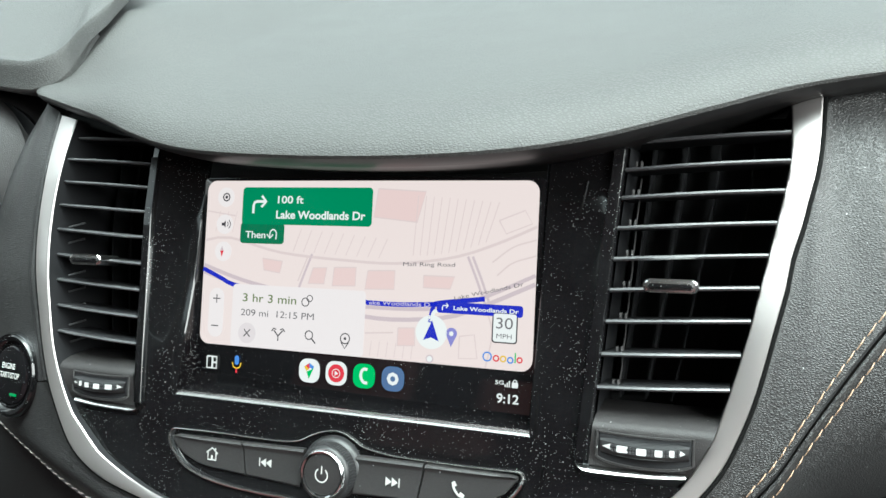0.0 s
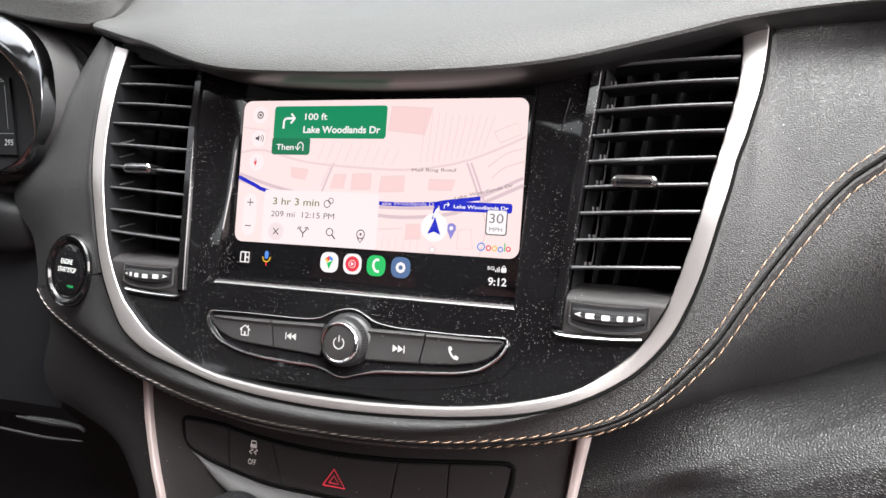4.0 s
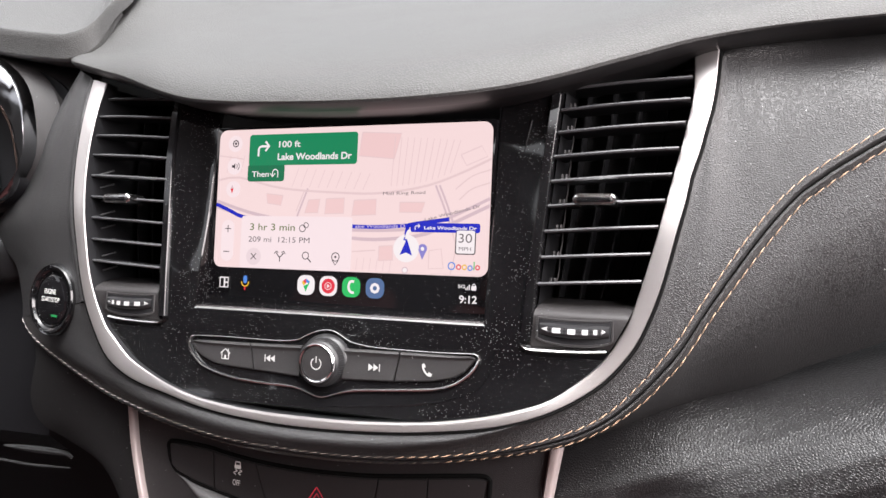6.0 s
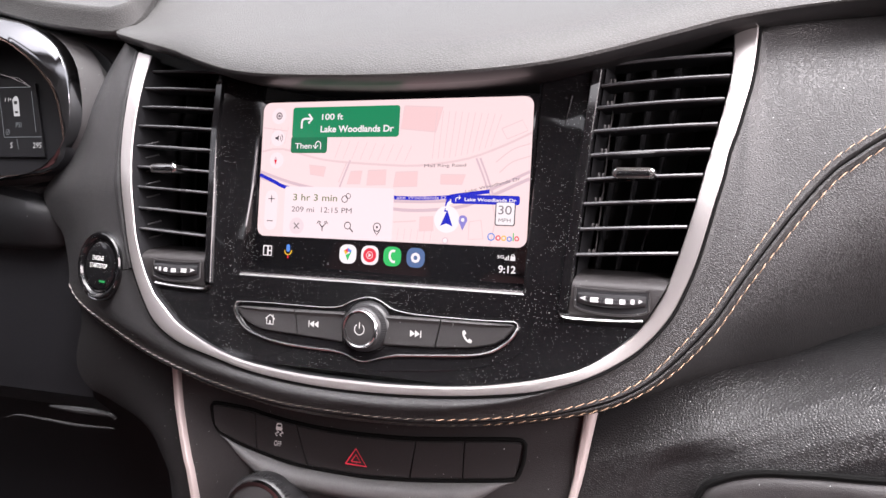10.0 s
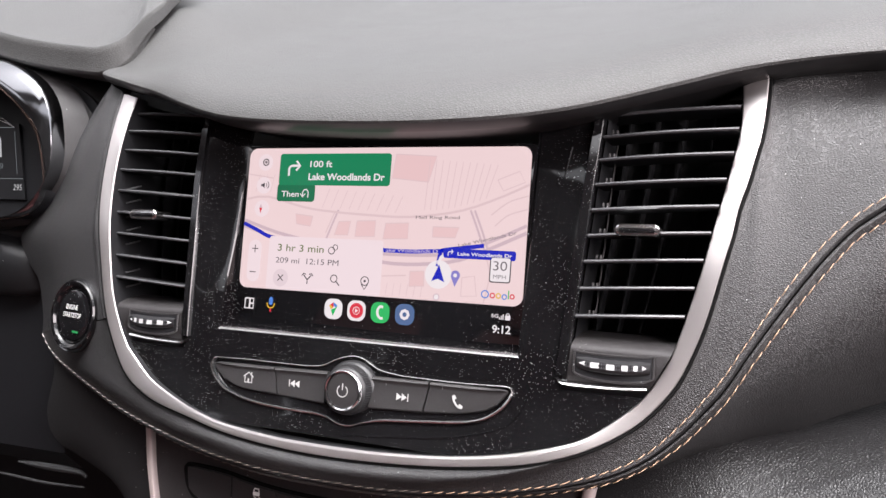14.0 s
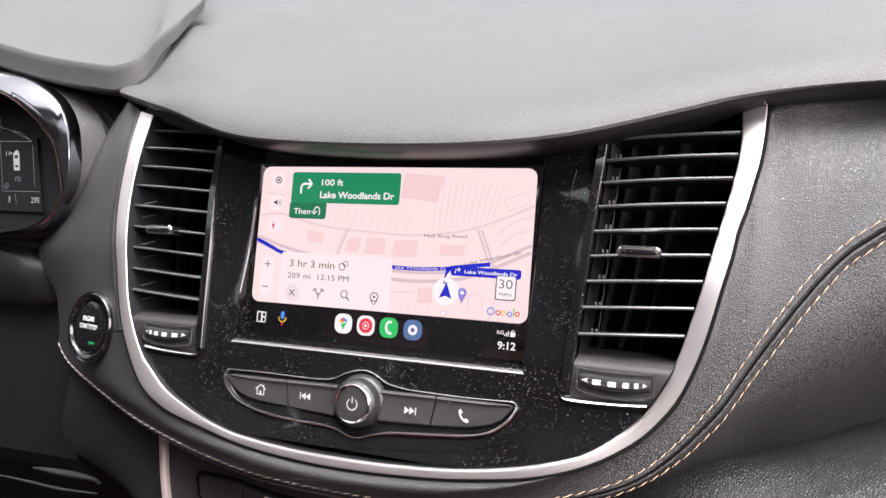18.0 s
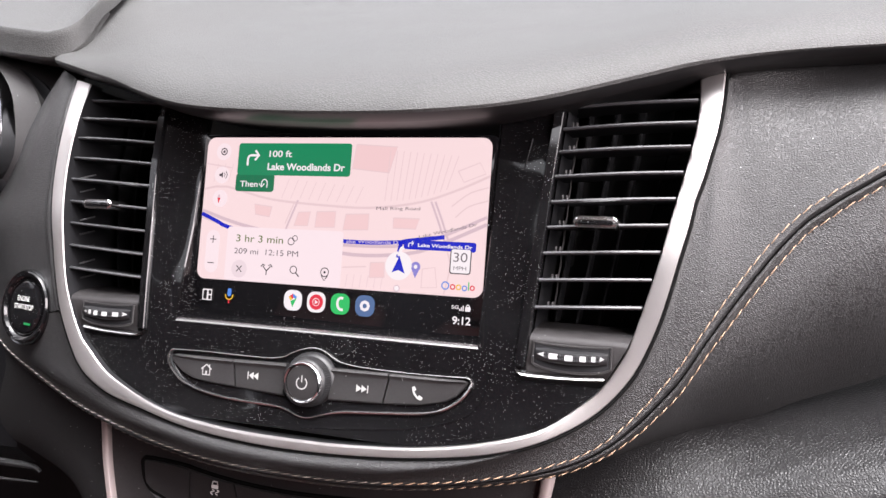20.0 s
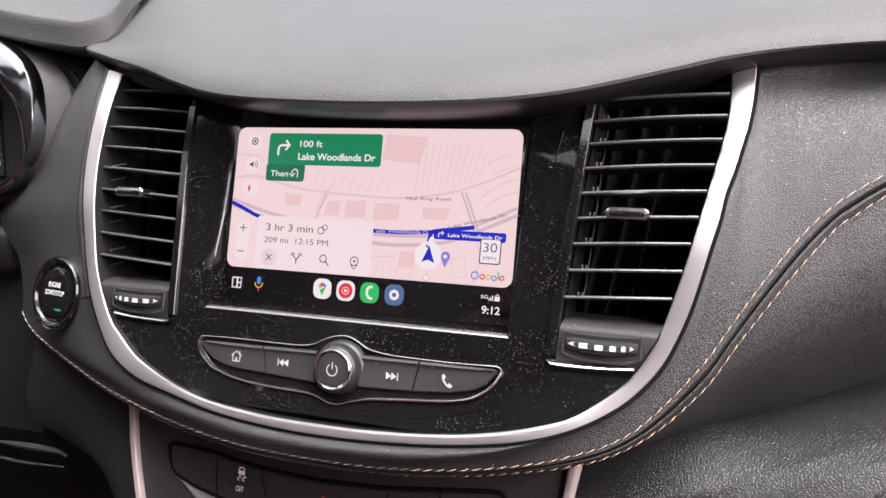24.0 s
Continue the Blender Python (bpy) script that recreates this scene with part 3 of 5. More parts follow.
ribbon([(-43.2, 23.3), (-41.7, 21.6), (-40.2, 23.3)], 0.55, Y5 - 0.02, bm)
part("uturn_arrow", bm, U_WHITE, display, "", False)
# round keys on the map's left edge
for z, r in ((39.1, 4.3), (27.2, 4.3), (15.3, 4.3)):
    part("round_key", disc(-65.4, z, r, Y3, Y3 + 0.05, 36), U_CARD, display, "", False)
part("zoom_key", sheet(rounded(-71.2, -63.4, -22.2, -0.8, 3.8), Y3), U_CARD, display, "", False)
part("gear_icon", turned([(2.0, Y5), (1.4, Y5)], -65.0, 39.1, 8), U_INK, display, "", False)
part("gear_icon", disc(-65.0, 39.1, 0.7, Y5, Y5 + 0.05, 12), U_INK, display, "", False)
bm = ribbon([(-66.8, 27.2), (-65.6, 27.2)], 1.2, Y5)
sheet([(-66, 27.0), (-64.7, 25.6), (-64.7, 28.9), (-66, 27.5)], Y5 - 0.02, bm)
ribbon(arc([(-63.9, 26.2), (-63.4, 27.2), (-63.9, 28.3)], 8), 0.35, Y5 - 0.03, bm)
ribbon(arc([(-63.0, 25.4), (-62.1, 27.2), (-63.0, 29.1)], 8), 0.35, Y5 - 0.04, bm)
part("speaker_icon", bm, U_INK, display, "", False)
part("compass_icon", sheet([(-66.8, 15.6), (-65.0, 15.6), (-65.9, 12.8)], Y5), U_LRED, display, "", False)
part("compass_icon", sheet([(-66.8, 15.7), (-65.0, 15.7), (-65.9, 17.6)], Y5), U_ROAD, display, "", False)
bm = ribbon([(-69.0, -5.4), (-65.2, -5.4)], 0.45, Y5)
ribbon([(-67.1, -7.3), (-67.1, -3.5)], 0.45, Y5 - 0.02, bm)
part("plus_icon", bm, U_INK, display, "", False)
bar(-69.3, -65.6, -17.5, 0.45, U_INK, Y5, "minus_icon")
# trip card
part("trip_card", sheet(rounded(-59.0, 5.2, -25.3, 1.4, 1.6), Y3 - 0.04), U_CARD, display, "pale trip card", False)
lettering("print", "3 hr 3 min", -53.6, -5.9, 26.6, 3.5, Y5, U_OLIVE, display, "", 0, 0.006)
lettering("print", "209 mi  12:15 PM", -54.2, -11.9, 36.0, 2.8, Y5, U_GREY, display)
part("coin_icon", turned([(1.9, Y5), (1.5, Y5)], -22.6, -4.6, 20), U_INK, display, "", False)
part("coin_icon", turned([(1.5, Y5 - 0.02), (1.15, Y5 - 0.02)], -20.6, -3.0, 20), U_INK, display, "", False)
part("close_halo", disc(-50.7, -19.4, 4.4, Y4, Y4 + 0.05, 32), lit("card_grey", (0.86, 0.70, 0.72)), display, "", False)
bm = ribbon([(-52.2, -20.9), (-49.1, -17.8)], 0.45, Y5)
ribbon([(-52.2, -17.8), (-49.1, -20.9)], 0.45, Y5 - 0.02, bm)
part("close_icon", bm, U_INK, display, "", False)
bm = ribbon([(-35, -21.6), (-35, -19.6), (-37.2, -17.2)], 0.55, Y5)
ribbon([(-35, -19.6), (-32.8, -17.2)], 0.55, Y5 - 0.02, bm)
ribbon([(-38.2, -17.7), (-37.2, -16.4), (-35.9, -17.0)], 0.5, Y5 - 0.03, bm)
ribbon([(-31.8, -17.7), (-32.8, -16.4), (-34.1, -17.0)], 0.5, Y5 - 0.03, bm)
part("fork_icon", bm, U_INK, display, "", False)
bm = turned([(2.0, Y5), (1.55, Y5)], -20.1, -18.2, 20)
ribbon([(-18.7, -19.6), (-16.9, -21.4)], 0.6, Y5 - 0.02, bm)
part("search_icon", bm, U_INK, display, "", False)
bm = turned([(2.3, Y5), (1.85, Y5)], -3.2, -18.4, 20)
ribbon([(-4.9, -20.0), (-3.2, -22.4), (-1.5, -20.0)], 0.45, Y5 - 0.02, bm)
disc(-3.2, -18.4, 0.6, Y5 - 0.03, Y5 - 0.01, 12, 0, 1, bm)
part("pin_icon", bm, U_INK, display, "", False)
# task bar
bm = ribbon([(-70.4, -30.8), (-65.4, -30.8), (-65.4, -35.8), (-70.4, -35.8), (-70.4, -30.8)], 0.7, Y4)
ribbon([(-67.6, -30.8), (-67.6, -35.8)], 0.9, Y4 - 0.02, bm)
ribbon([(-67.6, -33.3), (-65.4, -33.3)], 0.7, Y4 - 0.03, bm)
part("layout_icon", bm, U_WHITE, display, "", False)
part("microphone_icon", sheet(rounded(-56.1, -53.9, -33.4, -29.4, 1.05), Y4), U_LBLUE, display, "", False)
part("microphone_icon", ribbon(arc([(-57.2, -32.4), (-56.6, -34.2), (-55, -34.9), (-53.4, -34.2), (-52.8, -32.4)], 12), 0.6, Y4), U_LYELLOW, display, "", False)
part("microphone_icon", ribbon([(-55, -34.9), (-55, -36.8)], 0.8, Y4), U_LRED, display, "", False)
for x, c in ((-19.1, U_WHITE), (-6.5, U_WHITE), (6.1, U_LGREEN), (18.9, U_STEEL)):
    part("app_icon", sheet(rounded(x - 4.9, x + 4.9, -37.7, -27.9, 3.6), Y3), c, display, "", False)
for c, q in ((U_LRED, [(-21.5, -31.2), (-19.1, -29.6), (-18.2, -31.0), (-20.3, -33.0)]), (U_LBLUE, [(-19.1, -29.6), (-16.9, -31.0), (-17.7, -32.1), (-19.2, -31.2)]), (U_LYELLOW, [(-21.5, -31.4), (-20.4, -33.1), (-19.2, -32.2), (-20.9, -30.8)]), (U_LGREEN, [(-16.9, -31.3), (-19.1, -36.2), (-20.4, -33.3), (-18.0, -32.2)])):
    part("app_glyph", sheet(q, Y4 - 0.02 * len(display.children) / 400), c, display, "", False)
part("app_glyph", disc(-6.5, -32.8, 3.7, Y4, Y4 + 0.05, 32), U_LRED, display, "", False)
part("app_glyph", turned([(1.9, Y5), (1.6, Y5)], -6.5, -32.8, 24), U_WHITE, display, "", False)
part("app_glyph", sheet([(-7.1, -31.8), (-5.4, -32.8), (-7.1, -33.8)], Y5), U_WHITE, display, "", False)
part("app_glyph", ribbon(arc([(7.6, -30.1), (6.0, -30.0), (4.9, -31.4), (4.9, -33.6), (6.2, -35.3), (7.8, -35.4)], 18), 1.2, Y4), U_WHITE, display, "", False)
part("app_glyph", turned([(2.6, Y4), (1.15, Y4)], 18.9, -32.8, 8), U_WHITE, display, "", False)
lettering("print", "5G", 61.2, -30.8, 3.4, 1.5, Y4, U_WHITE, display, "", 0, 0.02)
for k in range(3):
    bar(64.9 + 0.8 * k, 65.4 + 0.8 * k, -31.6, 1.0 + 0.7 * k, U_WHITE, Y4, "signal_bar")
part("lock_icon", sheet(rounded(67.7, 70.1, -31.7, -29.6, 0.4), Y4), U_WHITE, display, "", False)
part("lock_icon", turned([(0.9, Y4 + 0.02), (0.55, Y4 + 0.02)], 68.9, -29.5, 16), U_WHITE, display, "", False)
lettering("print", "9:12", 62.0, -37.6, 8.6, 3.4, Y4, U_WHITE, display, "", 0, 0.02)

# ---- air vents ----
def vent(s):
    v = thing("air_vent", (s * 125, 20, -55), "black air vent with thin vanes and a chrome tab", "air vent", "vents beside the display")
    SHIFTED[v.name] = "vent"
    rows = []
    for z in np.linspace(-56, 75, 16):
        a, b, f = pillar_x(z) + 2.6, inner_x(z, s) + (0.3 if s < 0 else -0.2), face_y(z)
        rows.append([(s * x, y, z) for x, y in ((a, f + 4), (a + 0.5, f + 34), ((a + b) / 2, f + 38), (b - 0.5, f + 34), (b, f + (2 if s < 0 else 12)))])
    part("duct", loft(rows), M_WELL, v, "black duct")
    for k, z in enumerate((60.6, 49.9, 39.6, 28.6, 17.6, 6.6, -4.5, -15.9, -27.4) if s > 0 else (65.4, 54, 42.9, 31.6, 19.9, 7.9, -3.8, -15.7, -27.4)):
        a, b = pillar_x(z) + 2.2, inner_x(z + 2.7, s) - (0.2 if s < 0 else 1.0)
        f = face_y(z) - 0.5
        if k == 0:
            f += 4
        rows = []
        for t in np.linspace(0, 1, 9):
            x, zz, bow = a + (b - a) * t, z + 2.7 * t, -2.2 * math.sin(math.pi * t)
            rows.append([(s * x, f + bow + dy, zz + dz) for dy, dz in ((20, 1.2), (1.4, 0.85), (0.4, 0.62), (0, 0.0), (0.4, -0.6), (1.4, -0.75), (20, 0.2))])
        # gap shade put into the colour: vane bodies near black, front edges grey
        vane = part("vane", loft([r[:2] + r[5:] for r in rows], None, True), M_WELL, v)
        part("front_edge", loft([r[1:6] for r in rows]), M_SLAT, vane, "rounded front edge, lighter than the blackened vane body")
    for t in (0.12, 0.34, 0.56, 0.78):
        rows = []
        for z in np.linspace(-33, 68, 12):
            a, b = pillar_x(z) + 2.4, inner_x(z, s)
            x = a + (b - a) * t
            rows.append([(s * (x + dx), face_y(z) + dy, z) for dx, dy in ((-0.4, 23), (-0.4, 33), (0.4, 33), (0.4, 23))])
        # rear vanes blackened as well, standing for the dark of the duct
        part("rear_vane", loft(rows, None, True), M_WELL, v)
    # guide fingers at one wall, a linkage with small clips at the other
    if s < 0:
        for z in np.linspace(-30, 24, 8):
            b = inner_x(z, s)
            part("guide_finger", tube([(s * (b - 0.5), face_y(z) + 6, z), (s * (b - 6.5), face_y(z) + 10, z + 2.6)], 0.5, 6), M_SLAT, v)
    else:
        part("link_rod", tube([(pillar_x(z) + 8 - 0.02 * z, face_y(z) + 9 + (k % 2) * 1.5, z) for k, z in enumerate(np.linspace(-26, 48, 14))], 0.35, 5), M_DARK, v)
        for z in (50.3, 39.8, 28.8, 17.9, 6.8, -4.4, -16.2, -27.8):
            x = pillar_x(z) + 7.5 - 0.02 * z
            bm = box(x - 1.3, x - 0.5, face_y(z) + 3, face_y(z) + 6, z + 0.6, z + 3.2, None, 0.2)
            box(x + 0.5, x + 1.3, face_y(z) + 3, face_y(z) + 6, z + 0.6, z + 3.2, bm, 0.2)
            part("link_clip", bm, M_DARK, v)
    tx = 124.6 if s > 0 else -129.6
    tab = part("tab", slab(rounded(tx - 9, tx + 9, 6.5, 11.2, 2.0), -13.6, -2, 1.1, 3), M_LIP, v, "bright chrome sliding tab")
    part("tab_inlay", slab(rounded(tx - 7.2, tx + 7.2, 7.5, 9.6, 0.9), -14.0, -12.4, 0.3, 2), M_GLOSS, tab, "gloss black inlay")
    # shelf and thumbwheel below the vanes
    rows = []
    for y, z in ((10, -33.5), (-3.5, -36.2), (-9.2, -38.4), (-11.0, -40.0), (-11.2, -41.2), (-10.4, -53.5), (-8, -55)):
        a, b = pillar_x(z) + 2.4, inner_x(z, s) + (0.2 if s < 0 else -0.6)
        rows.append([(s * x, y, z) for x in np.linspace(a, b, 12)])
    part("shelf", loft(rows), M_DARK, v, "dark grey plastic sill", sharp=60)
    slot = [(s * (117.8 + 15.6 * math.sin(t)), -42.6 + 1.0 * (1 - math.cos(t))) for t in np.linspace(-1.4, 1.4, 13)]
    slot += [(s * (117.8 + 15.6 * math.sin(t)), -49.4 - 3.0 * math.cos(t)) for t in np.linspace(1.4, -1.4, 13)]
    part("wheel_slot", slab(slot, -11.8, -9, 0.4), M_WELL, v)
    part("wheel_frame", tube([(117.8 * s + (x - 117.8 * s) * 1.03, -11.6, -46.9 + (z + 46.9) * 1.06) for x, z in slot], 0.55, 6, True), M_KEY, v, "rounded frame round the thumbwheel")

    def wheel_y(c):
        return -10.6 - 3.4 * math.cos(c / 16 * 1.2)

    def wheel_z(c):
        return -45.4 - 1.4 * math.cos(c / 16 * 1.3)

    rows = []
    for c in np.linspace(-14.6, 14.6, 25):
        y, z = wheel_y(c), wheel_z(c)
        rows.append([(s * (117.8 + c), yy, zz) for yy, zz in ((y + 3.5, z + 3.0), (y + 1.2, z + 2.7), (y + 0.4, z + 2.1), (y - 0.1, z + 1.8), (y - 0.5, z + 1.5), (y - 0.6, z), (y - 0.4, z - 1.8), (y + 0.3, z - 2.6), (y + 3.5, z - 3.2))])
    wheel = part("thumbwheel", loft(rows), M_RUBBER, v, "ribbed black thumbwheel")
    for k, (c, w) in enumerate(((-12.0, 2.3), (-6.9, 4.9), (-0.6, 4.4), (5.0, 3.3), (9.2, 2.2), (12.4, 1.5))):
        x, y, z = s * (117.8 + c), wheel_y(c) - 0.75, wheel_z(c)
        if k in (0, 5):
            d = s * (1 if k == 5 else -1)
            q = [(x + d * w * 0.7, z), (x - d * w * 0.6, z + 1.1), (x - d * w * 0.6, z - 1.1)]
        else:
            q = rounded(x - w * 0.38, x + w * 0.38, z - 1.1, z + 1.1, 0.35, 2)
        part("mark", slab(q, y, y + 0.6), M_MARK, wheel, "white print")
    for c in (-9.9, -3.7, 2.3, 7.2, 10.9):
        for dx in (-0.55, 0.55):
            for dz in (-0.7, 0.7):
                y, z = wheel_y(c) - 0.85, wheel_z(c) + dz
                part("rib", box(s * (117.8 + c + dx) - 0.35, s * (117.8 + c + dx) + 0.35, y, y + 0.5, z - 0.45, z + 0.45), M_SLAT, wheel)
    rows = []
    for x, k, up in ((94.8, 0.15, 2.2), (95.6, 0.45, 1.2), (97.5, 0.85, 0.3), (101, 1, 0), (110, 1, 0.1), (120, 1, 0.4), (127, 1, 0.9), (131.5, 1, 1.3)):
        rows.append([(s * x, y, -55.4 + (z + 55.4) * k + up) for y, z in ((-9.0, -54.0), (-11.2, -54.4), (-12.4, -55.2), (-12.7, -55.7), (-12.2, -56.3), (-9.5, -56.6))])
    bm = loft(rows)
    part("chrome_lip", bm, M_LIP, v, "bright lip under the vent")
    return v


vent(-1)
vent(1)

# ---- row of keys and the volume knob ----
KEYS_TOP = [(-77.4, -62.4), (-76.5, -61.1), (-74.4, -60.7), (-56.7, -60.2), (-39.4, -60.2), (-22.7, -60), (-14.7, -58.8), (-10.1, -56.5), (-5.6, -54.6), (0, -53.4), (4.5, -53.9), (8.7, -55.8), (13.5, -58.1), (21.3, -59.4), (30.3, -59.9), (53, -60), (67, -59.6), (74.5, -59.4), (76.3, -60.3), (76.6, -61.2)]
KEYS_LOW = [(76.6, -61.2), (76.2, -63.5), (73.3, -67.8), (68.4, -71.8), (63.3, -74.4), (55.2, -76.2), (41.3, -77.6), (26.9, -78.9), (18, -79.8), (9.4, -82), (3, -84), (-2.7, -83.7), (-9.4, -81.6), (-16, -80.6), (-29, -80.4), (-42.7, -79.8), (-53.3, -78.6), (-60.7, -77), (-68.4, -74.3), (-75.1, -69.1), (-77.5, -64.9), (-77.4, -62.4)]
PLATE_TOP = [(-75.2, -63.6), (-73.5, -62.9), (-40.3, -62.3), (-13, -61.5), (13.4, -61.2), (39.5, -60.8), (73.5, -60.6), (74.9, -61.2)]
PLATE_LOW = [(-75.2, -64.2), (-73, -67), (-68.9, -70.4), (-61, -73.2), (-53.8, -74.1), (-36.5, -74.9), (-11.6, -76.1), (13.2, -75.4), (37.6, -74.3), (55, -72.8), (65.7, -70.4), (70.8, -67.2), (74.9, -61.9)]


def band_y(z, dy=0.0):
    return face_y(z) + dy


strip = thing("radio_key_strip", (0, -8, -86), "satin black radio keys round a power knob in bright rim", "control panel")
loop = list(spline([(x, band_y(z, -0.8), z) for x, z in KEYS_TOP], 110)) + list(spline([(x, band_y(z, -0.9), z) for x, z in KEYS_LOW], 110))[1:-1]
part("rim", tube(loop, [0.32] * 110 + [0.3 + 0.45 * min(1.0, max(0.0, (abs(float(p[0])) - 10) / 8)) for p in loop[110:]], 8, True), M_RIM, strip, "bright satin rim")
ctr = np.array((0, 0, -68.5))
rows = [[(p[0] * k, band_y(ctr[2] + (p[2] - ctr[2]) * k) + dy, ctr[2] + (p[2] - ctr[2]) * k) for p in loop] for k, dy in ((1.0, -0.3), (0.985, 0.3), (0.8, 0.4), (0.4, 0.4), (0.02, 0.4))]
part("backing", loft(rows, None, True), M_WELL, strip)


def key_plate(name, x0, x1, slant0, slant1, label):
    """A key between two joints; each joint leans by so much from its top to its foot."""
    top, low = np.array(PLATE_TOP), np.array(PLATE_LOW)
    rows = []
    for f in np.linspace(0, 1, 18):
        xt = x0 + (x1 - x0) * f
        xb = x0 + slant0 + (x1 + slant1 - x0 - slant0) * f
        a, b = float(np.interp(xt, top[:, 0], top[:, 1])), float(np.interp(xb, low[:, 0], low[:, 1]))
        b = min(b, a - 0.6)
        row = []
        for u, dy in ((0, 2), (0.0, -1.0), (0.05, -1.7), (0.4, -2.0), (0.76, -1.7), (0.84, -1.9), (0.92, -2.7), (0.98, -2.3), (1.0, -1.6), (1.0, 2)):
            z = b + (a - b) * u
            row.append((xb + (xt - xb) * u, band_y(z) + dy, z))
        rows.append(row)
    bm = loft(rows)
    for row in (rows[0], rows[-1]):
        bm.faces.new([bm.verts.new(p) for p in row])
    return part(name, bm, M_KEY, strip, label, True, 35)


def glyph(name, bm, parent, m=None, k=1.0):
    c = sum((v.co for v in bm.verts), Vector()) / len(bm.verts)
    for v in bm.verts:
        v.co.x, v.co.z = c.x + (v.co.x - c.x) * k, c.z + (v.co.z - c.z) * k
    return part(name, bm, m or M_ICON, parent, "", False)


GY = -14.9
k1 = key_plate("key", -75.0, -40.7, 0, 3.4, "satin black home key")
bm = ribbon([(-57.0, -68.0), (-53.6, -65.3), (-50.2, -68.0)], 0.7, GY)
ribbon([(-56, -67.6), (-56, -71.2), (-51.2, -71.2), (-51.2, -67.6)], 0.7, GY - 0.02, bm)
ribbon([(-53.6, -71.0), (-53.6, -69.0)], 1.1, GY - 0.03, bm)
ribbon([(-51.6, -66.4), (-51.6, -65.2)], 0.7, GY - 0.03, bm)
glyph("house_symbol", bm, k1, None, 0.82)
k2 = key_plate("key", -39.9, -11.5, 3.4, 0, "satin black previous track key")
bm = sheet([(-24.4, -66.6), (-24.4, -70.6), (-27.4, -68.6)], GY)
sheet([(-27.4, -66.6), (-27.4, -70.6), (-30.4, -68.6)], GY, bm)
ribbon([(-30.9, -66.6), (-30.9, -70.6)], 0.6, GY, bm)
glyph("previous_symbol", bm, k2, None, 0.84)
k3 = key_plate("key", 11.5, 39.2, 0, -1.9, "satin black next track key")
bm = sheet([(24.2, -66.6), (24.2, -70.6), (27.2, -68.6)], GY)
sheet([(27.2, -66.6), (27.2, -70.6), (30.2, -68.6)], GY, bm)
ribbon([(30.8, -66.6), (30.8, -70.6)], 0.6, GY, bm)
glyph("next_symbol", bm, k3, None, 0.84)
k4 = key_plate("key", 40.0, 74.7, -1.9, 0, "satin black telephone key")
bm = ribbon(arc([(51.6, -64.6), (51.4, -66.4), (52.6, -68.6), (54.4, -70.2), (56.3, -70.4)], 14), 1.0, GY)
ribbon([(51.3, -64.6), (52.4, -66.4)], 1.7, GY - 0.02, bm)
ribbon([(54.4, -69.2), (56.4, -70.4)], 1.7, GY - 0.02, bm)
glyph("handset_symbol", bm, k4, None, 0.84)
knob = part("knob", turned([(13.2, -8), (13.0, -12.4), (12.0, -13.6), (11.3, -14.0), (10.7, -18.6), (10.1, -19.6), (9.0, -20.0)], 0.8, -68.2), M_RUBBER, strip, "knurled black volume knob")
part("knob_ring", turned([(9.6, -19.4), (9.3, -20.5), (8.7, -21.0), (8.1, -20.7), (7.9, -19.6)], 0.8, -68.2), M_CHROME, knob, "chrome ring")
part("knob_face", turned([(8.0, -19.6), (7.6, -20.2), (5, -20.4), (0.05, -20.5)], 0.8, -68.2), M_KEY, knob, "satin black face")
for k in range(64):
    a = 2 * math.pi * k / 64
    c, s_ = math.cos(a), math.sin(a)
    part("knurl", tube([(0.8 + 11.25 * c, -14.4, -68.2 + 11.25 * s_), (0.8 + 10.75 * c, -18.4, -68.2 + 10.75 * s_)], 0.26, 4), M_RUBBER, knob)
bm = ribbon([(0.8 + 3.0 * math.sin(t), -68.4 + 3.0 * math.cos(t)) for t in np.linspace(0.6, 2 * math.pi - 0.6, 24)], 0.6, -20.62)
ribbon([(0.8, -67.9), (0.8, -64.4)], 0.6, -20.64, bm)
glyph("power_symbol", bm, knob, None, 0.86)

# ---- stitched skin round the fascia ----
skin = thing("fascia_surround", (0, 20, -118), "charcoal stitched soft skin wrapped round the centre fascia", "dashboard trim")
SHIFTED[skin.name] = "skin"
STITCH_UP = [(-223, 14, -61), (-215, 12, -68), (-200, 8, -75), (-168, 0, -85), (-141, -6, -93), (-115, -11, -98.6), (-90, -14, -103.4), (-68, -16.5, -106.6), (-48, -17.5, -108.6), (-30, -18, -109.3), (0, -18, -109.5), (20, -17.6, -108.9), (37, -17.2, -107.5), (53, -16.8, -105.6), (68, -15.8, -103.2), (82, -14, -100.4), (97, -12.3, -96.6), (112, -10.5, -91.2), (124, -9.6, -85.6), (135, -8.6, -77.6), (146, -7.4, -65.6), (154, -6.7, -55.2), (160, -6.2, -46.8), (167.3, -5.6, -33.8), (180, -4.2, -12.6), (192, -2.8, 5), (201.8, -2.5, 16), (209.5, -2.4, 22.4), (219.6, -2.2, 29.3), (240, -1.6, 41), (280, 0, 53), (340, 4, 63)]
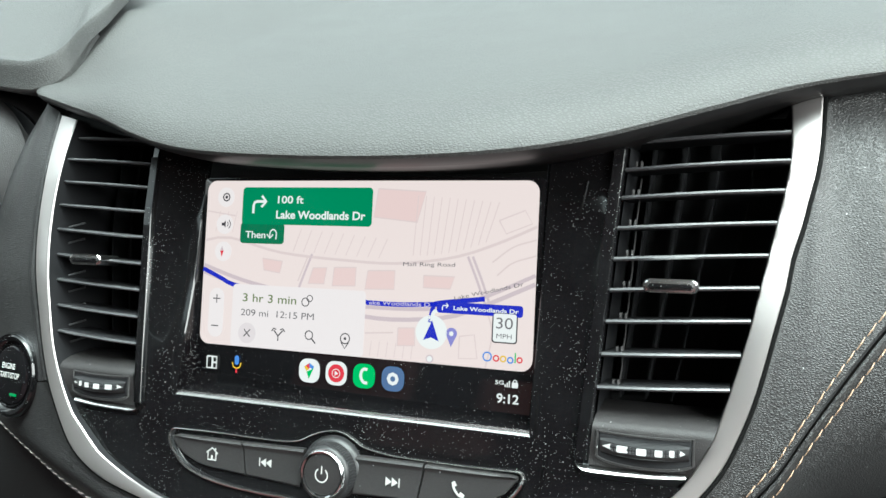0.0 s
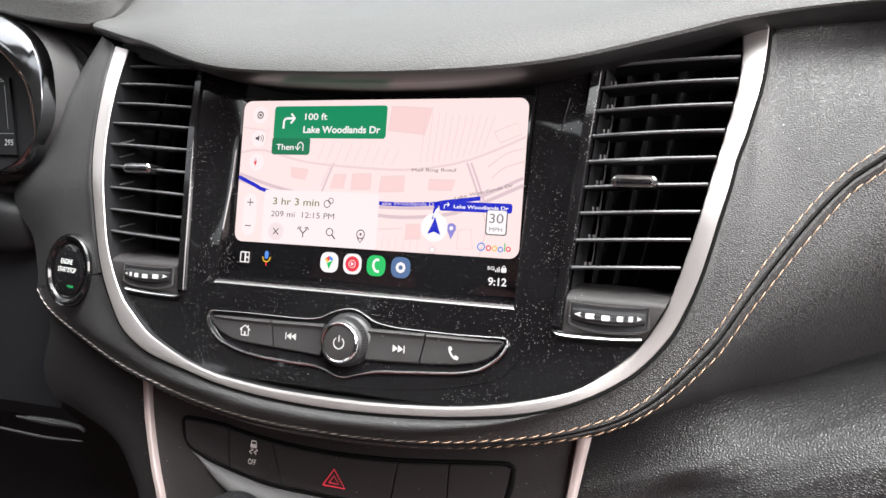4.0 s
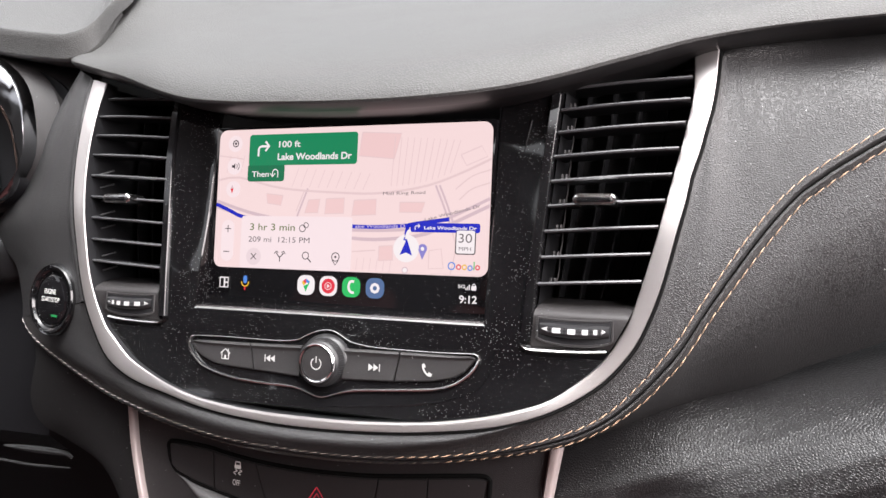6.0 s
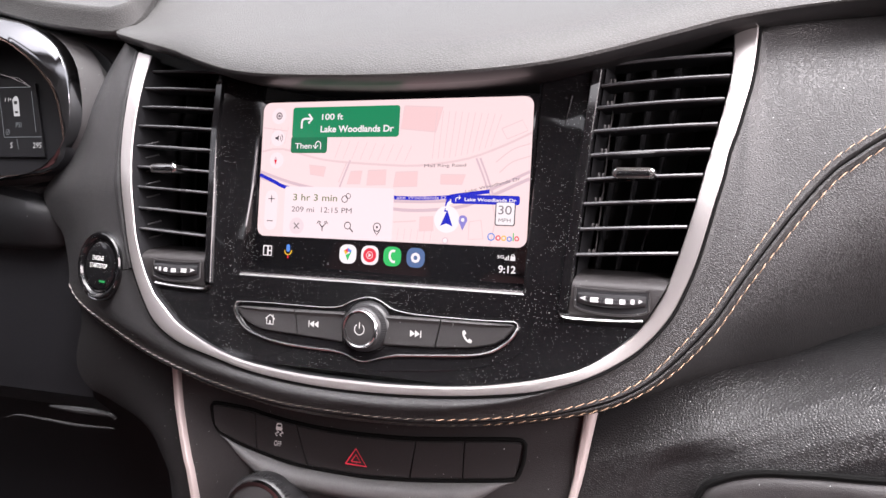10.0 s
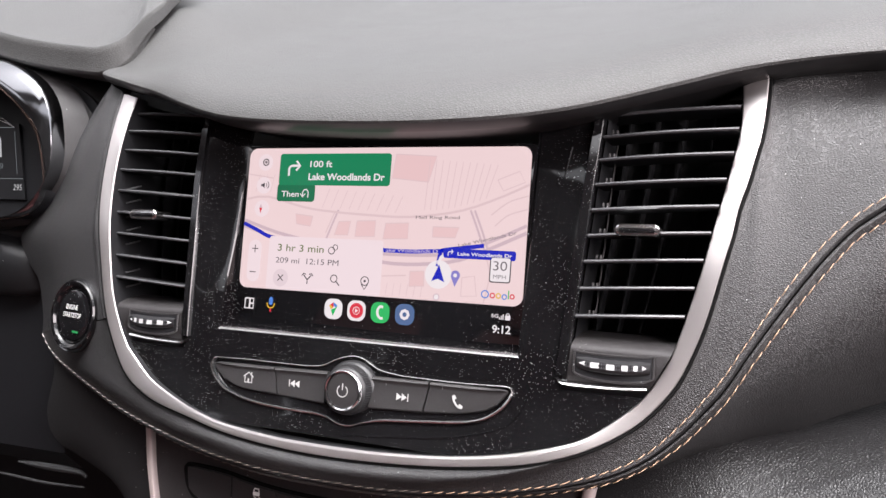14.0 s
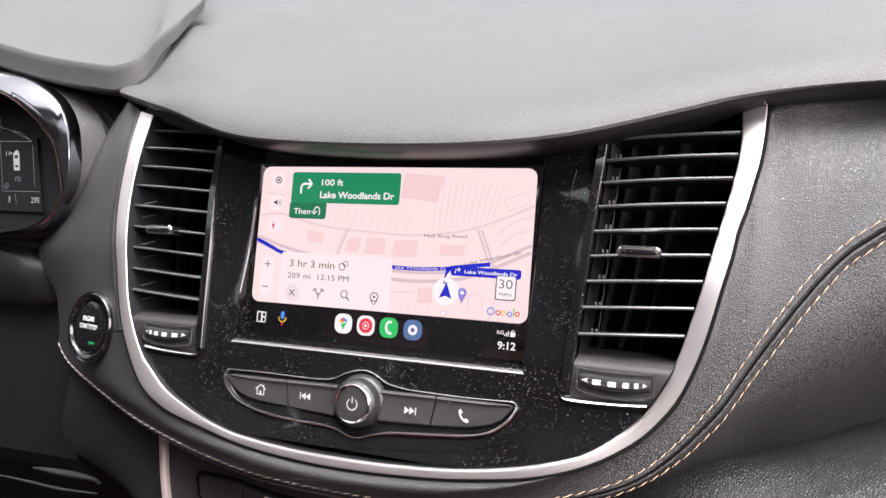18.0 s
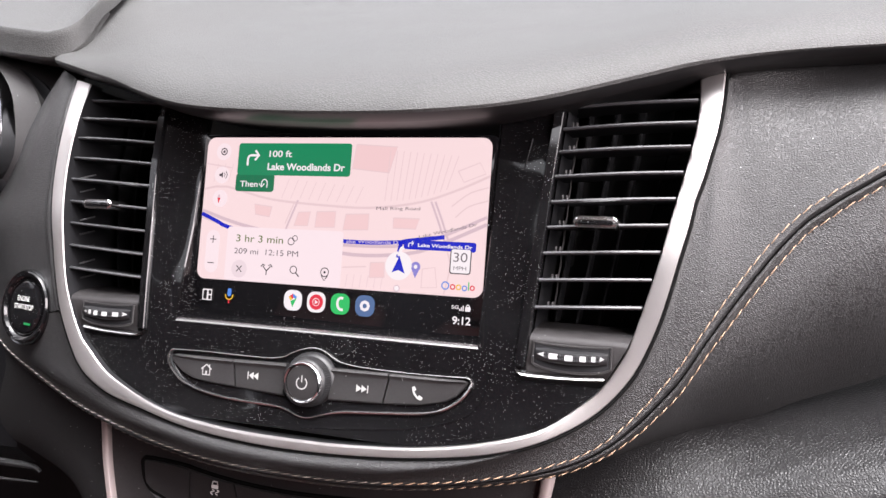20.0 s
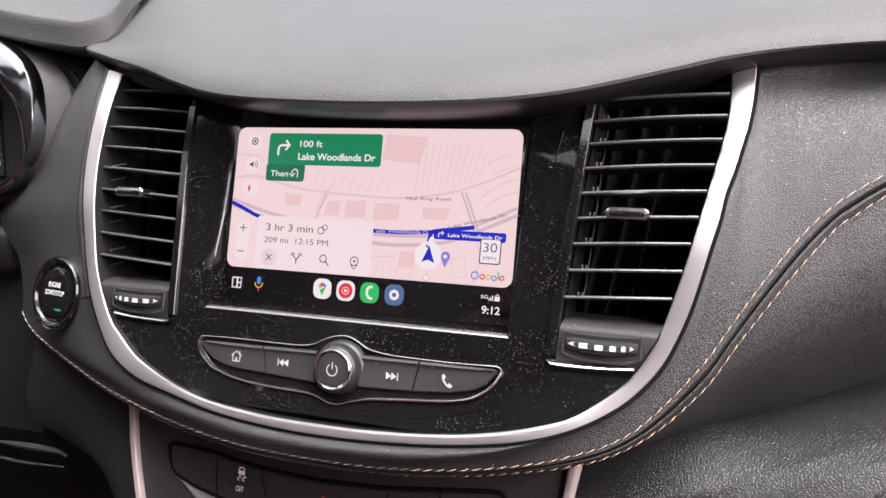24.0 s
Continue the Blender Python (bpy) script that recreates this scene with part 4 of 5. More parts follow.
STITCH_LOW = [(-223, 16, -63), (-215, 14, -70.4), (-200, 10.5, -77.6), (-168, 3, -87.8), (-141, -3, -96), (-115, -8, -101.8), (-95, -10.5, -106), (-77, -11.5, -109), (-50, -12, -112.5), (-30, -12, -113.3), (0, -12.5, -113.1), (20, -12.4, -112.3), (38, -12, -111), (55, -11.6, -108.8), (71, -10.6, -106.2), (85, -8.8, -103.3), (100, -7.2, -99.9), (115, -6.5, -95.2), (125, -6, -90.6), (132.5, -5.8, -86), (139.5, -5, -80.7), (147, -4.2, -73.8), (153, -3.6, -67), (160, -2.9, -58.6), (165.5, -2.4, -49.6), (170.4, -2, -41), (176.4, -1.4, -31.4), (190, 0, -10.6), (203.5, 1.2, 7.6), (210.5, 1.4, 13.6), (221.2, 1.6, 21.9), (242, 2, 34), (282, 4, 46), (341, 8, 56)]
N = 150
up_c, lo_c = spline(STITCH_UP, N), spline(STITCH_LOW, N)


INNER = [(x * 1.004, trim_y(z) + 1.2, z - 0.7) for x, z in OUT_LEFT[8:] + OUT_RIGHT[:0:-1]]
INNER += [(173.4, 6, 75.6), (184.1, 9, 77.8), (194.3, 13, 80.1), (209.9, 18, 82.2), (226.5, 21, 83.3), (283.5, 26, 85.7), (345.5, 30, 87.7)]
inn_c = spline(INNER, N)


def puff(v):
    return math.sin(math.pi * v) ** 1.35 if 0 < v < 1 else 0.0


rows = []
for v in (0, 0.03, 0.06, 0.1, 0.15, 0.22, 0.3, 0.4, 0.5, 0.6, 0.7, 0.8, 0.9, 1):
    row = []
    for k in range(N):
        a, b = Vector(inn_c[k]), Vector(up_c[k])
        w = (b - a).length
        bulge = min(4.0 if b.x < 20 else max(0.6, 4.0 - 0.03 * (b.x - 20)), 0.16 * w) + 5 * min(1.0, max(0.0, (b.x - 150) / 70))
        # the edge rolls in against the trim
        roll = 1.8 * max(0.0, 1 - v * w / 1.8) ** 2
        p = a.lerp(b, v) + Vector((0, roll - bulge * puff(v), 0))
        row.append(p)
    rows.append(row)
rows.insert(0, [p + Vector((0, 14, 0)) for p in rows[0]])
part("pad", loft(rows), M_LEATHER, skin, "padded charcoal skin")
rows = []
for k_ in ((0, 0), (0.30, -1.0), (0.44, -0.4), (0.5, 2.6), (0.56, -0.4), (0.70, -1.0), (1, 0)):
    rows.append([Vector(up_c[k]).lerp(Vector(lo_c[k]), k_[0]) + Vector((0, k_[1], 0)) for k in range(N)])
part("seam", loft(rows), M_LEATHER, skin, "folded seam between two rows of stitches")
UNDER = [(-228, 30, -70), (-215, 28, -80), (-200, 27, -88), (-168, 24, -98), (-141, 22, -104), (-114, 20, -108), (-95, 20, -112), (-77, 20, -115), (-41, 20, -120), (-8, 20, -120), (22, 20, -118), (50, 20, -114.5), (77, 20, -110), (104, 21, -103), (126, 22, -94), (147, 24, -85), (167, 25, -77), (190, 26, -67), (210, 27, -57), (236, 28, -46), (276, 30, -28), (346, 34, -4)]
for k, (x, y, z) in enumerate(UNDER):
    f = 1 + 0.05 * min(1.0, max(0.0, (x - 105) / 60))
    UNDER[k] = (180 + (x - 180) * f, -330 + (y + 330) * f, -20 + (z + 20) * f)
un_c = spline(UNDER, N)
rows = []
for v in np.linspace(0, 1, 9):
    rows.append([Vector(lo_c[k]).lerp(Vector(un_c[k]), v) + Vector((0, -0.16 * (Vector(lo_c[k]) - Vector(un_c[k])).length * math.sin(math.pi * v), 0)) for k in range(N)])
part("lower_pad", loft(rows), M_LEATHER, skin, "padded charcoal skin curving under")


def stitches(curve, step, name, x0, x1, material, group_parent, lift=0.5):
    c = spline(curve, 400)
    s = np.r_[0, np.cumsum(np.linalg.norm(np.diff(c, axis=0), axis=1))]
    d = 0.0
    while d < s[-1] - step:
        p = [np.array([np.interp(d + step * f, s, c[:, k]) for k in range(3)]) for f in (0.10, 0.48, 0.86)]
        if x0 < p[1][0] < x1:
            p[0][2] -= 0.35
            p[2][2] += 0.35
            p[0][1] -= lift * 0.4
            p[1][1] -= lift * 1.6
            p[2][1] -= lift * 0.4
            part(name, tube(p, [0.14, 0.23, 0.14], 5), material, group_parent)
        d += step


stitches(STITCH_UP, 5.4, "tan_stitch", 40, 330, M_THREAD_TAN, skin, 0.8)
stitches(STITCH_LOW, 5.4, "tan_stitch", 60, 330, M_THREAD_TAN, skin, 0.8)
stitches(STITCH_UP, 5.4, "pale_stitch", -100, 40, M_THREAD_PALE, skin, 0.3)
stitches(STITCH_LOW, 5.4, "pale_stitch", -100, 60, M_THREAD_PALE, skin, 0.3)
stitches(STITCH_UP, 5.4, "white_stitch", -230, -100, M_THREAD_WHITE, skin, 0.5)
stitches(STITCH_LOW, 5.4, "white_stitch", -230, -100, M_THREAD_PALE, skin, 0.4)
# the part of the skin that runs up beside the driver's vent
EDGE_L = [(-188, 14, 90), (-198.4, 12, 71.6), (-208.6, 12, 52.6), (-216.6, 12, 33.2), (-227.3, 12, 15.4), (-241, 13, 4.5), (-249, 14, -6), (-240, 14, -20), (-229, 13, -31), (-223, 13, -50), (-223, 14, -61)]
LEFT_IN = [(x, trim_y(z) + 0.8, z) for x, z in OUT_LEFT[:9]]
ea, eb = spline(LEFT_IN, 60), spline(EDGE_L, 60)
rows = []
# a narrow welt lies against the silver trim, then the pad swells
for d in (0, 0.5, 1.5, 3.0, 4.2, 4.9, 5.2, 5.6, 6.5, 8, 11, 15, 20, 26, 33, 41, 50, 60):
    row = []
    for k in range(60):
        a, b = Vector(ea[k]), Vector(eb[k])
        w = (b - a).length
        v = d * max(1.0, w / 60) / w if d < 6 else 6 / w + (d - 6) / 54 * (1 - 6 / w)
        v = min(1.0, v)
        row.append(a.lerp(b, v) + Vector((0, -1.8 * math.sin(math.pi * min(1, d / 5.2)) ** 0.7 if d < 5.2 else -4.0 * puff((d - 5.2) / 54.8), 0)))
    rows.append(row)
rows.append([p + Vector((-2, 14, 0)) for p in rows[-1]])
part("driver_side_pad", loft(rows), M_LEATHER, skin, "padded charcoal skin beside the driver's vent")

# ---- start button ----
start = thing("engine_start_button", (-175, 0, -48), "round gloss black engine start button in a dark chrome ring", "button")
BX, BZ = -174.5, -47.5
part("ring", turned([(20.6, -2), (20.3, -9.0), (19.6, -10.2), (19.0, -10.0)], BX, BZ, 56, 0.82), M_SMOKE, start, "dark chrome ring")
part("collar", turned([(19.2, -10.0), (18.4, -10.9), (16.8, -10.6), (15.4, -9.0), (14.9, -8)], BX, BZ, 56, 0.82), M_GLOSS, start, "gloss black collar")
part("inner_ring", turned([(15.2, -8.6), (14.9, -9.6), (14.4, -9.4), (14.2, -8)], BX, BZ, 56, 0.82), M_GLOSS, start, "thin gloss black ring")
cap = part("cap", turned([(14.2, -7), (13.8, -9.4), (12.8, -9.9), (6, -10.2), (0.05, -10.3)], BX, BZ, 56, 0.82), M_GLASS, start, "gloss black cap")
lettering("print", "ENGINE", BX - 4.6, BZ + 3.4, 8.2, 2.7, -10.7, M_WHITE, cap, "", -3)
lettering("print", "START/STOP", BX - 6.4, BZ - 0.8, 12.8, 2.6, -10.7, M_WHITE, cap, "", -3)
part("indicator", slab([(BX + 1.2, BZ - 8.2), (BX + 5.0, BZ - 8.5), (BX + 5.0, BZ - 9.6), (BX + 1.2, BZ - 9.3)], -10.8, -10.2), lit("indicator_green", (0.02, 0.45, 0.12), 0.8), cap, "green lamp", False)

# ---- dashboard top ----
BROW = [(-690, 140, 160), (-540, 120, 150), (-330, 80, 128), (-250, 52, 114), (-215, 30, 104), (-196, 13, 96), (-185, 3, 91.5), (-175, -3, 88.2), (-151, -8, 81), (-127, -14, 74), (-102, -21, 65), (-79, -26, 58.3), (-52, -30.5, 54), (-9, -33, 51.3), (25, -32, 51), (50, -30.5, 51.8), (75, -25.5, 54.5), (97, -19, 59), (117, -12, 65), (139, -5, 72), (163, 1.5, 79), (200, 8, 84.5), (260, 14, 88), (360, 22, 92), (560, 40, 98), (720, 60, 104)]
top_pad = thing("dashboard_top", (0, 60, 60), "grained charcoal soft dashboard top with a brow over the display", "dashboard", "", "")
NB = 280
bc = spline(BROW, NB)
rows = []
for dy, dz in ((70, 3), (46, 0.4), (32, -1.2), (20, -2.3), (10, -2.6), (4, -2.2), (1.0, -1.1), (0, 0), (0.5, 2.4), (1.8, 5.6), (4, 9.3), (7.6, 13.6), (13, 18.6), (21, 24.6), (32, 31.6), (46, 39.4), (64, 49.1), (90, 62.9), (120, 78.8), (180, 110.5), (260, 152), (480, 267), (760, 415)):
    row = []
    for p in bc:
        # the top rises a little towards the driver's hood
        rise = min(1.0, max(0.0, (-110 - p[0]) / 70))
        rise = rise * rise * (3 - 2 * rise)
        lift = 16 * rise * min(1.0, max(0.0, (dy - 14) / 40))
        soft = 1 - 0.62 * rise * min(1.0, max(0.0, 1 - dy / 60))
        # further back the surface runs straight on under the hood
        far = min(1.0, max(0.0, (dy - 30) / 90)) if p[0] < -150 else 0.0
        py, pz = p[1] + (-8 - p[1]) * far, p[2] + (81 + 0.1 * (-150 - p[0]) - p[2]) * far
        row.append(Vector((p[0] * (1 + max(0, dy) * 0.0006 * min(1.0, max(0.0, (700 - abs(p[0])) / 400))), py + dy, pz + lift + dz * (soft if dz > 0 else 1 + 0.2 * min(1, max(0, (abs(p[0]) - 70) / 90)) - 0.7 * min(1, max(0, (p[0] - 150) / 50))))))
    rows.append(row)
# shade below the brow is painted: a darker material than the skin above
part("recess", loft(rows[:5]), M_BROW_SHADE, top_pad, "underside behind the brow, darkened for shade")
part("brow", loft(rows[4:7]), M_BROW_SHADE, top_pad, "brow underside, darkened for shade")
part("skin", loft(rows[6:]), M_PAD, top_pad)

# ---- driver's hood and instrument cluster ----
hood = thing("instrument_hood", (-280, 40, 100), "charcoal grained hood over the driver's instruments", "dashboard hood")
HOOD = [(-520, 6, 130), (-430, 4, 131), (-345, 3, 122), (-310.8, 2.0, 118.8), (-281.5, 1.0, 111.8), (-253.5, 0.0, 104.7), (-228.2, 0.0, 99.8), (-204.0, 0.0, 96.1), (-188.9, 1.0, 94.9), (-176.6, 6.0, 100.9), (-174.4, 14.0, 111.5), (-175.7, 26.0, 125.4), (-176.2, 38.0, 137.0), (-180.5, 52.0, 151.2), (-184.2, 66.0, 165.5), (-191.7, 78, 175.5), (-198.9, 84, 181.4), (-210.1, 92, 188.9), (-232, 104, 199), (-284.7, 130, 219)]
hc = spline(HOOD, 80)
mid = np.array((-430, 310, 342))
def lip_row(inward, dz):
    row = []
    for p in hc:
        w = min(1.0, max(0.0, (p[1] - 4) / 30))
        thin = 1 - 0.45 * min(1.0, max(0.0, (p[1] - 40) / 45))
        row.append(Vector(p) + Vector((-0.8 * w * min(inward, 14) - 0.35 * w * max(0, dz) * thin, (1 - w) * inward + 0.2 * w * min(inward, 14), dz * thin * (1 - 0.25 * w))))
    return row


part("underside", loft([lip_row(*q) for q in ((60, 6), (30, -1), (12, -2.4), (7, -2.6), (5.0, -2.2), (4.0, -1.2))]), M_PAD, hood)
part("lip", loft([lip_row(*q) for q in ((4.0, -1.2), (3.0, 3), (1.2, 8), (0.4, 11), (0.8, 12.4))]), M_PAD, hood, "grained front lip of the hood")
rows = [lip_row(*q) for q in ((0.8, 12.4), (2.2, 13.6), (5, 14.8), (10, 16.4))]
last = rows[-1]
# the top is one smooth, slightly crowned plane through its edges
edge = np.array([tuple(q) for q in last])
base = np.stack([np.ones(len(edge)), edge[:, 0], edge[:, 1]], 1)
plane = np.linalg.lstsq(base, edge[:, 2], rcond=None)[0]
for pull in (0.04, 0.1, 0.2, 0.35, 0.6, 0.8, 0.97):
    row = []
    for q in last:
        p = q.lerp(Vector(mid), pull)
        e = min(1.0, pull / 0.2)
        e = e * e * (3 - 2 * e)
        flat = plane[0] + plane[1] * p.x + plane[2] * p.y
        p.z += (flat - p.z) * e + 3 * math.sin(math.pi * pull)
        row.append(p)
    rows.append(row)
grid = np.array([[tuple(p) for p in row] for row in rows])
for turn in range(120):
    grid[3:-1, 1:-1] = 0.25 * (grid[2:-2, 1:-1] + grid[4:, 1:-1] + grid[3:-1, :-2] + grid[3:-1, 2:])
part("top_skin", loft([[Vector(p) for p in row] for row in grid]), M_PAD, hood)

cluster = thing("instrument_cluster", (-300, 40, 0), "black instrument cluster with a wide smoked chrome bezel", "instrument cluster")
SHIFTED[cluster.name] = "dials"
RING_OUT = [(-470, 20), (-440, 75), (-380, 104), (-310, 109), (-258, 101), (-231, 90), (-216, 76), (-209.5, 60), (-206.5, 42), (-209, 29), (-221, 14), (-243, 5), (-300, 0), (-400, -2), (-470, 20)]
RING_IN = [(-450, 22), (-428, 66), (-372, 92), (-314, 100), (-276, 92), (-254, 80), (-242, 68), (-235.5, 56), (-229.5, 34), (-228, 22), (-233, 13), (-249, 7), (-300, 4), (-400, 2), (-450, 22)]


def set_back(x, z, s):
    """The same outline, carried to another depth."""
    return 180 + (x - 180) * s, -20 + (z + 20) * s


RING_OUT = [set_back(x, z, 1.022) for x, z in RING_OUT]
RING_IN = [set_back(x, z, 0.985) for x, z in RING_IN]
ro, ri = spline([(x, 0, z) for x, z in RING_OUT], 90), spline([(x, float(np.interp(z, [50, 85], [3, -8])), z) for x, z in RING_IN], 90)
rows = []
for f, dy in ((-0.06, 30), (-0.05, 9), (0, 1.0), (0.05, -0.2), (0.35, -0.9), (0.7, -0.9), (0.93, 0.0), (0.98, 0.7), (1.0, 1.8), (0.97, 6), (0.80, 60)):
    rows.append([Vector(ro[k]).lerp(Vector(ri[k]), f) + Vector((0, dy, 0)) for k in range(90)])
part("bezel", loft(rows[1:9]), plain("bezel_chrome", (0.24, 0.24, 0.25), 0.15, 1.0), cluster, "smoked chrome bezel")
part("bezel_wall", loft(rows[8:]), M_KNEE, cluster)
part("outer_wall", loft(rows[:2]), M_DARK, cluster)
part("dial_plate", slab([(p[0], p[2]) for p in ro[:-1]], 46, 50), plain("dial_black", (0.006, 0.006, 0.007), 0.6, 0.0, 0.15), cluster, "black dial plate", False)
part("inner_rim", tube([p + (-1.5, 1.5, 0) for p in ri[10:70]], 0.7, 6), plain("copper_rim", (0.30, 0.21, 0.18), 0.25, 1.0), cluster, "thin bright rim")
U_DIM = lit("cluster_grey", (0.30, 0.33, 0.34), 0.55)
U_SHADE = lit("cluster_shade", (0.02, 0.02, 0.022), 0.5)
U_PALE = lit("cluster_white", (0.75, 0.75, 0.74), 0.7)
lcd = part("info_screen", slab([(-342, 22), (-284, 22), (-298, 74), (-344, 80)], 44, 45.5), plain("lcd_black", (0.007, 0.007, 0.008), 0.5, 0.0, 0.15), cluster, "dark information screen", False)
part("divider", tube([(-400, 43, 98), (-359.6, 43, 87.5), (-321.7, 43, 79), (-300.5, 43, 71.4)], 0.55, 6), M_CHROME, cluster, "thin bright divider")
part("divider", tube([(-321.7, 43, 79), (-312.9, 43, 77.8), (-300, 43, 71.2)], 0.4, 6), M_CHROME, cluster)
for a, b in (((-333, 71.7), (-300.5, 71.2)), ((-324.2, 35.9), (-287.9, 36)), ((-333, 71.7), (-324.2, 35.9)), ((-300.4, 68.2), (-293.7, 39.2)), ((-311.8, 34.5), (-309.4, 27.1))):
    part("line", ribbon([a, b], 0.5, 43.6), U_DIM, lcd, "", False)
car = [(-318.6, 62.5), (-317, 64.6), (-315.4, 65.3), (-313.6, 64.6), (-312.4, 62.5), (-310, 50.8), (-315.8, 50.7)]
part("car_outline", sheet(car, 43.6), U_PALE, lcd, "small car drawing", False)
part("car_window", sheet([(-316.8, 61.6), (-313.2, 61.6), (-313.3, 59.3), (-316.1, 59.3)], 43.3), U_SHADE, lcd, "", False)
part("car_window", sheet([(-314.9, 54.4), (-311.9, 54.4), (-311.7, 52.9), (-314.6, 52.9)], 43.3), U_SHADE, lcd, "", False)
lettering("print", "11", -325.4, 61.3, 3.6, 3.0, 43.4, U_PALE, lcd)
part("pointer", sheet([(-320.9, 63.9), (-319.2, 62.9), (-320.6, 61.9)], 43.4), U_PALE, lcd, "", False)
lettering("print", "PSI", -313.4, 42.8, 5.6, 3.6, 43.4, U_DIM, lcd)
part("check_icon", turned([(2.1, 43.6), (1.7, 43.6)], -321.2, 39.6, 18), U_DIM, lcd, "", False)
part("check_icon", ribbon([(-322.1, 39.7), (-321.3, 38.8), (-320.1, 40.6)], 0.5, 43.5), U_DIM, lcd, "", False)
part("warning_icon", turned([(2.6, 43.6), (2.1, 43.6)], -359.8, 80.5, 20), U_DIM, cluster, "", False)
lettering("print", "S", -317.6, 28.2, 2.2, 4.0, 43.4, U_PALE, lcd)
lettering("print", "295", -295.6, 28.1, 8.0, 4.0, 43.4, U_PALE, lcd)
lettering("print", "MPH", -353, 17.8, 11, 2.8, 43.4, U_PALE, cluster)
dial = part("dial", turned([(66, 45.6), (64.5, 44.4), (64, 45.6)], -398, 62, 64), M_DARK, cluster, "round speedometer edge")
for k in range(19):
    a = radians(-20 + 7 * k)
    c, s_ = math.cos(a), math.sin(a)
    part("tick", ribbon([(-398 + 60 * c, 62 + 60 * s_), (-398 + (64 if k % 2 else 66) * c, 62 + (64 if k % 2 else 66) * s_)], 0.9, 44.2), U_PALE, dial, "", False)
for body, x, z in (("140", -346.3, 90.1), ("120", -362.8, 100.1), ("100", -387, 106)):
    lettering("print", body, x - 4, z - 1, 10, 4.4, 44.0, U_PALE, dial)
cowl = thing("cluster_cowl", (-200, 30, 10), "smooth dark plastic shroud round the instruments", "dashboard panel")
co_, cq = spline([(*set_back(x, z, 1.018)[:1], 6, set_back(x, z, 1.018)[1]) for x, z in RING_OUT[2:13]], 60), spline([(-420, 62, 120), (-330, 60, 113), (-262, 56, 106), (-222, 50, 100), (-196, 36, 94), (-190, 18, 68), (-206, 15, 30), (-222, 17, 8), (-246, 20, -6), (-300, 22, -12), (-420, 24, -14)], 60)
rows = [[Vector(co_[k]).lerp(Vector(cq[k]), v) + Vector((0, 8 * math.sin(math.pi * v) + 2, 0)) for k in range(60)] for v in np.linspace(0, 1, 7)]
part("shell", loft(rows), M_DARK, cowl)

# ---- driver's side below the cluster ----
knee = thing("driver_lower_panel", (-300, 60, -190), "dark lower dashboard panel below the instruments, with a ledge", "dashboard panel")
rows = [[(x, y, z + 0.02 * (x + 240)) for x in np.linspace(-560, -228, 30)] for y, z in ((40, -4), (26, -9), (22, -16), (25, -30), (29, -42), (31, -60), (36, -100), (44, -138), (60, -150))]
part("upper_face", loft(rows), M_KNEE, knee)
ends = [(x, math.sqrt(max(0.0, 1 - (max(0.0, x + 266) / 30) ** 2))) for x in list(np.linspace(-360, -268, 12)) + [-266 + 30 * math.sin(a) for a in np.linspace(0, math.pi / 2, 14)]]
rows = [[(x, 34 - (34 - y) * e, -26 + (z + 26) * (0.55 + 0.45 * e) + 0.16 * max(0, -250 - x) * min(1, max(0, (z + 40) / 20))) for x, e in ends] for y, z in ((30, -6), (18, -8), (11, -12), (9, -18), (11, -25), (16, -38), (20, -41), (34, -42))]
part("column_shroud", loft(rows), M_SHROUD, knee, "grained column shroud")
M_STREAK = plain("streak_gloss", (0.02, 0.02, 0.021), 0.42)
# two tapered ridges drawn in the shape of highlights, lighter than the panel
for line, thick in (([(-263, 41, -147.4), (-239, 41, -146.8), (-212, 41, -146.4), (-206, 42, -149)], 2.2), ([(-303, 41, -160), (-292, 41, -157), (-265, 41, -156.8), (-238, 41, -157), (-206, 41, -155)], 1.0)):
    pts = spline(line, 24)
    part("ledge", tube(pts, [thick * math.sin(math.pi * (0.06 + 0.80 * k / 23)) ** 0.8 for k in range(24)], 8), M_STREAK, knee, "thin ridge shaped as a glossy streak")
rows = [[(x, y, z) for x in np.linspace(-560, -120, 8)] for y, z in ((90, -120), (110, -160), (170, -330))]
part("footwell", loft(rows), M_KNEE, knee)
wall = [(-221, 18, -68), (-217, 20, -84), (-224, 24, -110), (-217, 27, -126), (-199, 30, -134), (-172, 30, -145), (-158, 31, -162), (-149, 33, -190), (-138, 42, -320)]
wall_in = [(-196, 18, -78), (-170, 20, -90), (-150, 21, -100), (-144, 21, -112), (-140, 21, -124), (-137, 22, -138), (-133, 23, -155), (-129, 26, -185), (-114, 38, -320)]
wa, wb = spline(wall, 50), spline(wall_in, 50)
rows = [[Vector(wa[k]).lerp(Vector(wb[k]), v) + Vector((0, -4 * math.sin(math.pi * v), 0)) for k in range(50)] for v in np.linspace(0, 1, 7)]
rows.insert(0, [p + Vector((3, 60, 0)) for p in rows[0]])
# console plastic again, with the driver's side shade put into its colour
part("console_side", loft(rows), M_SIDE_SHADED, knee, "curved console side, darkened for its shade")

# ---- lower console with the switch row ----
console = thing("lower_console", (-18, 40, -300), "dark plastic lower console with a recessed row of switches", "console")


def con_y(z):
    return float(np.interp(z, [-320, -200, -160, -100], [40, 27, 21, 18.5]))


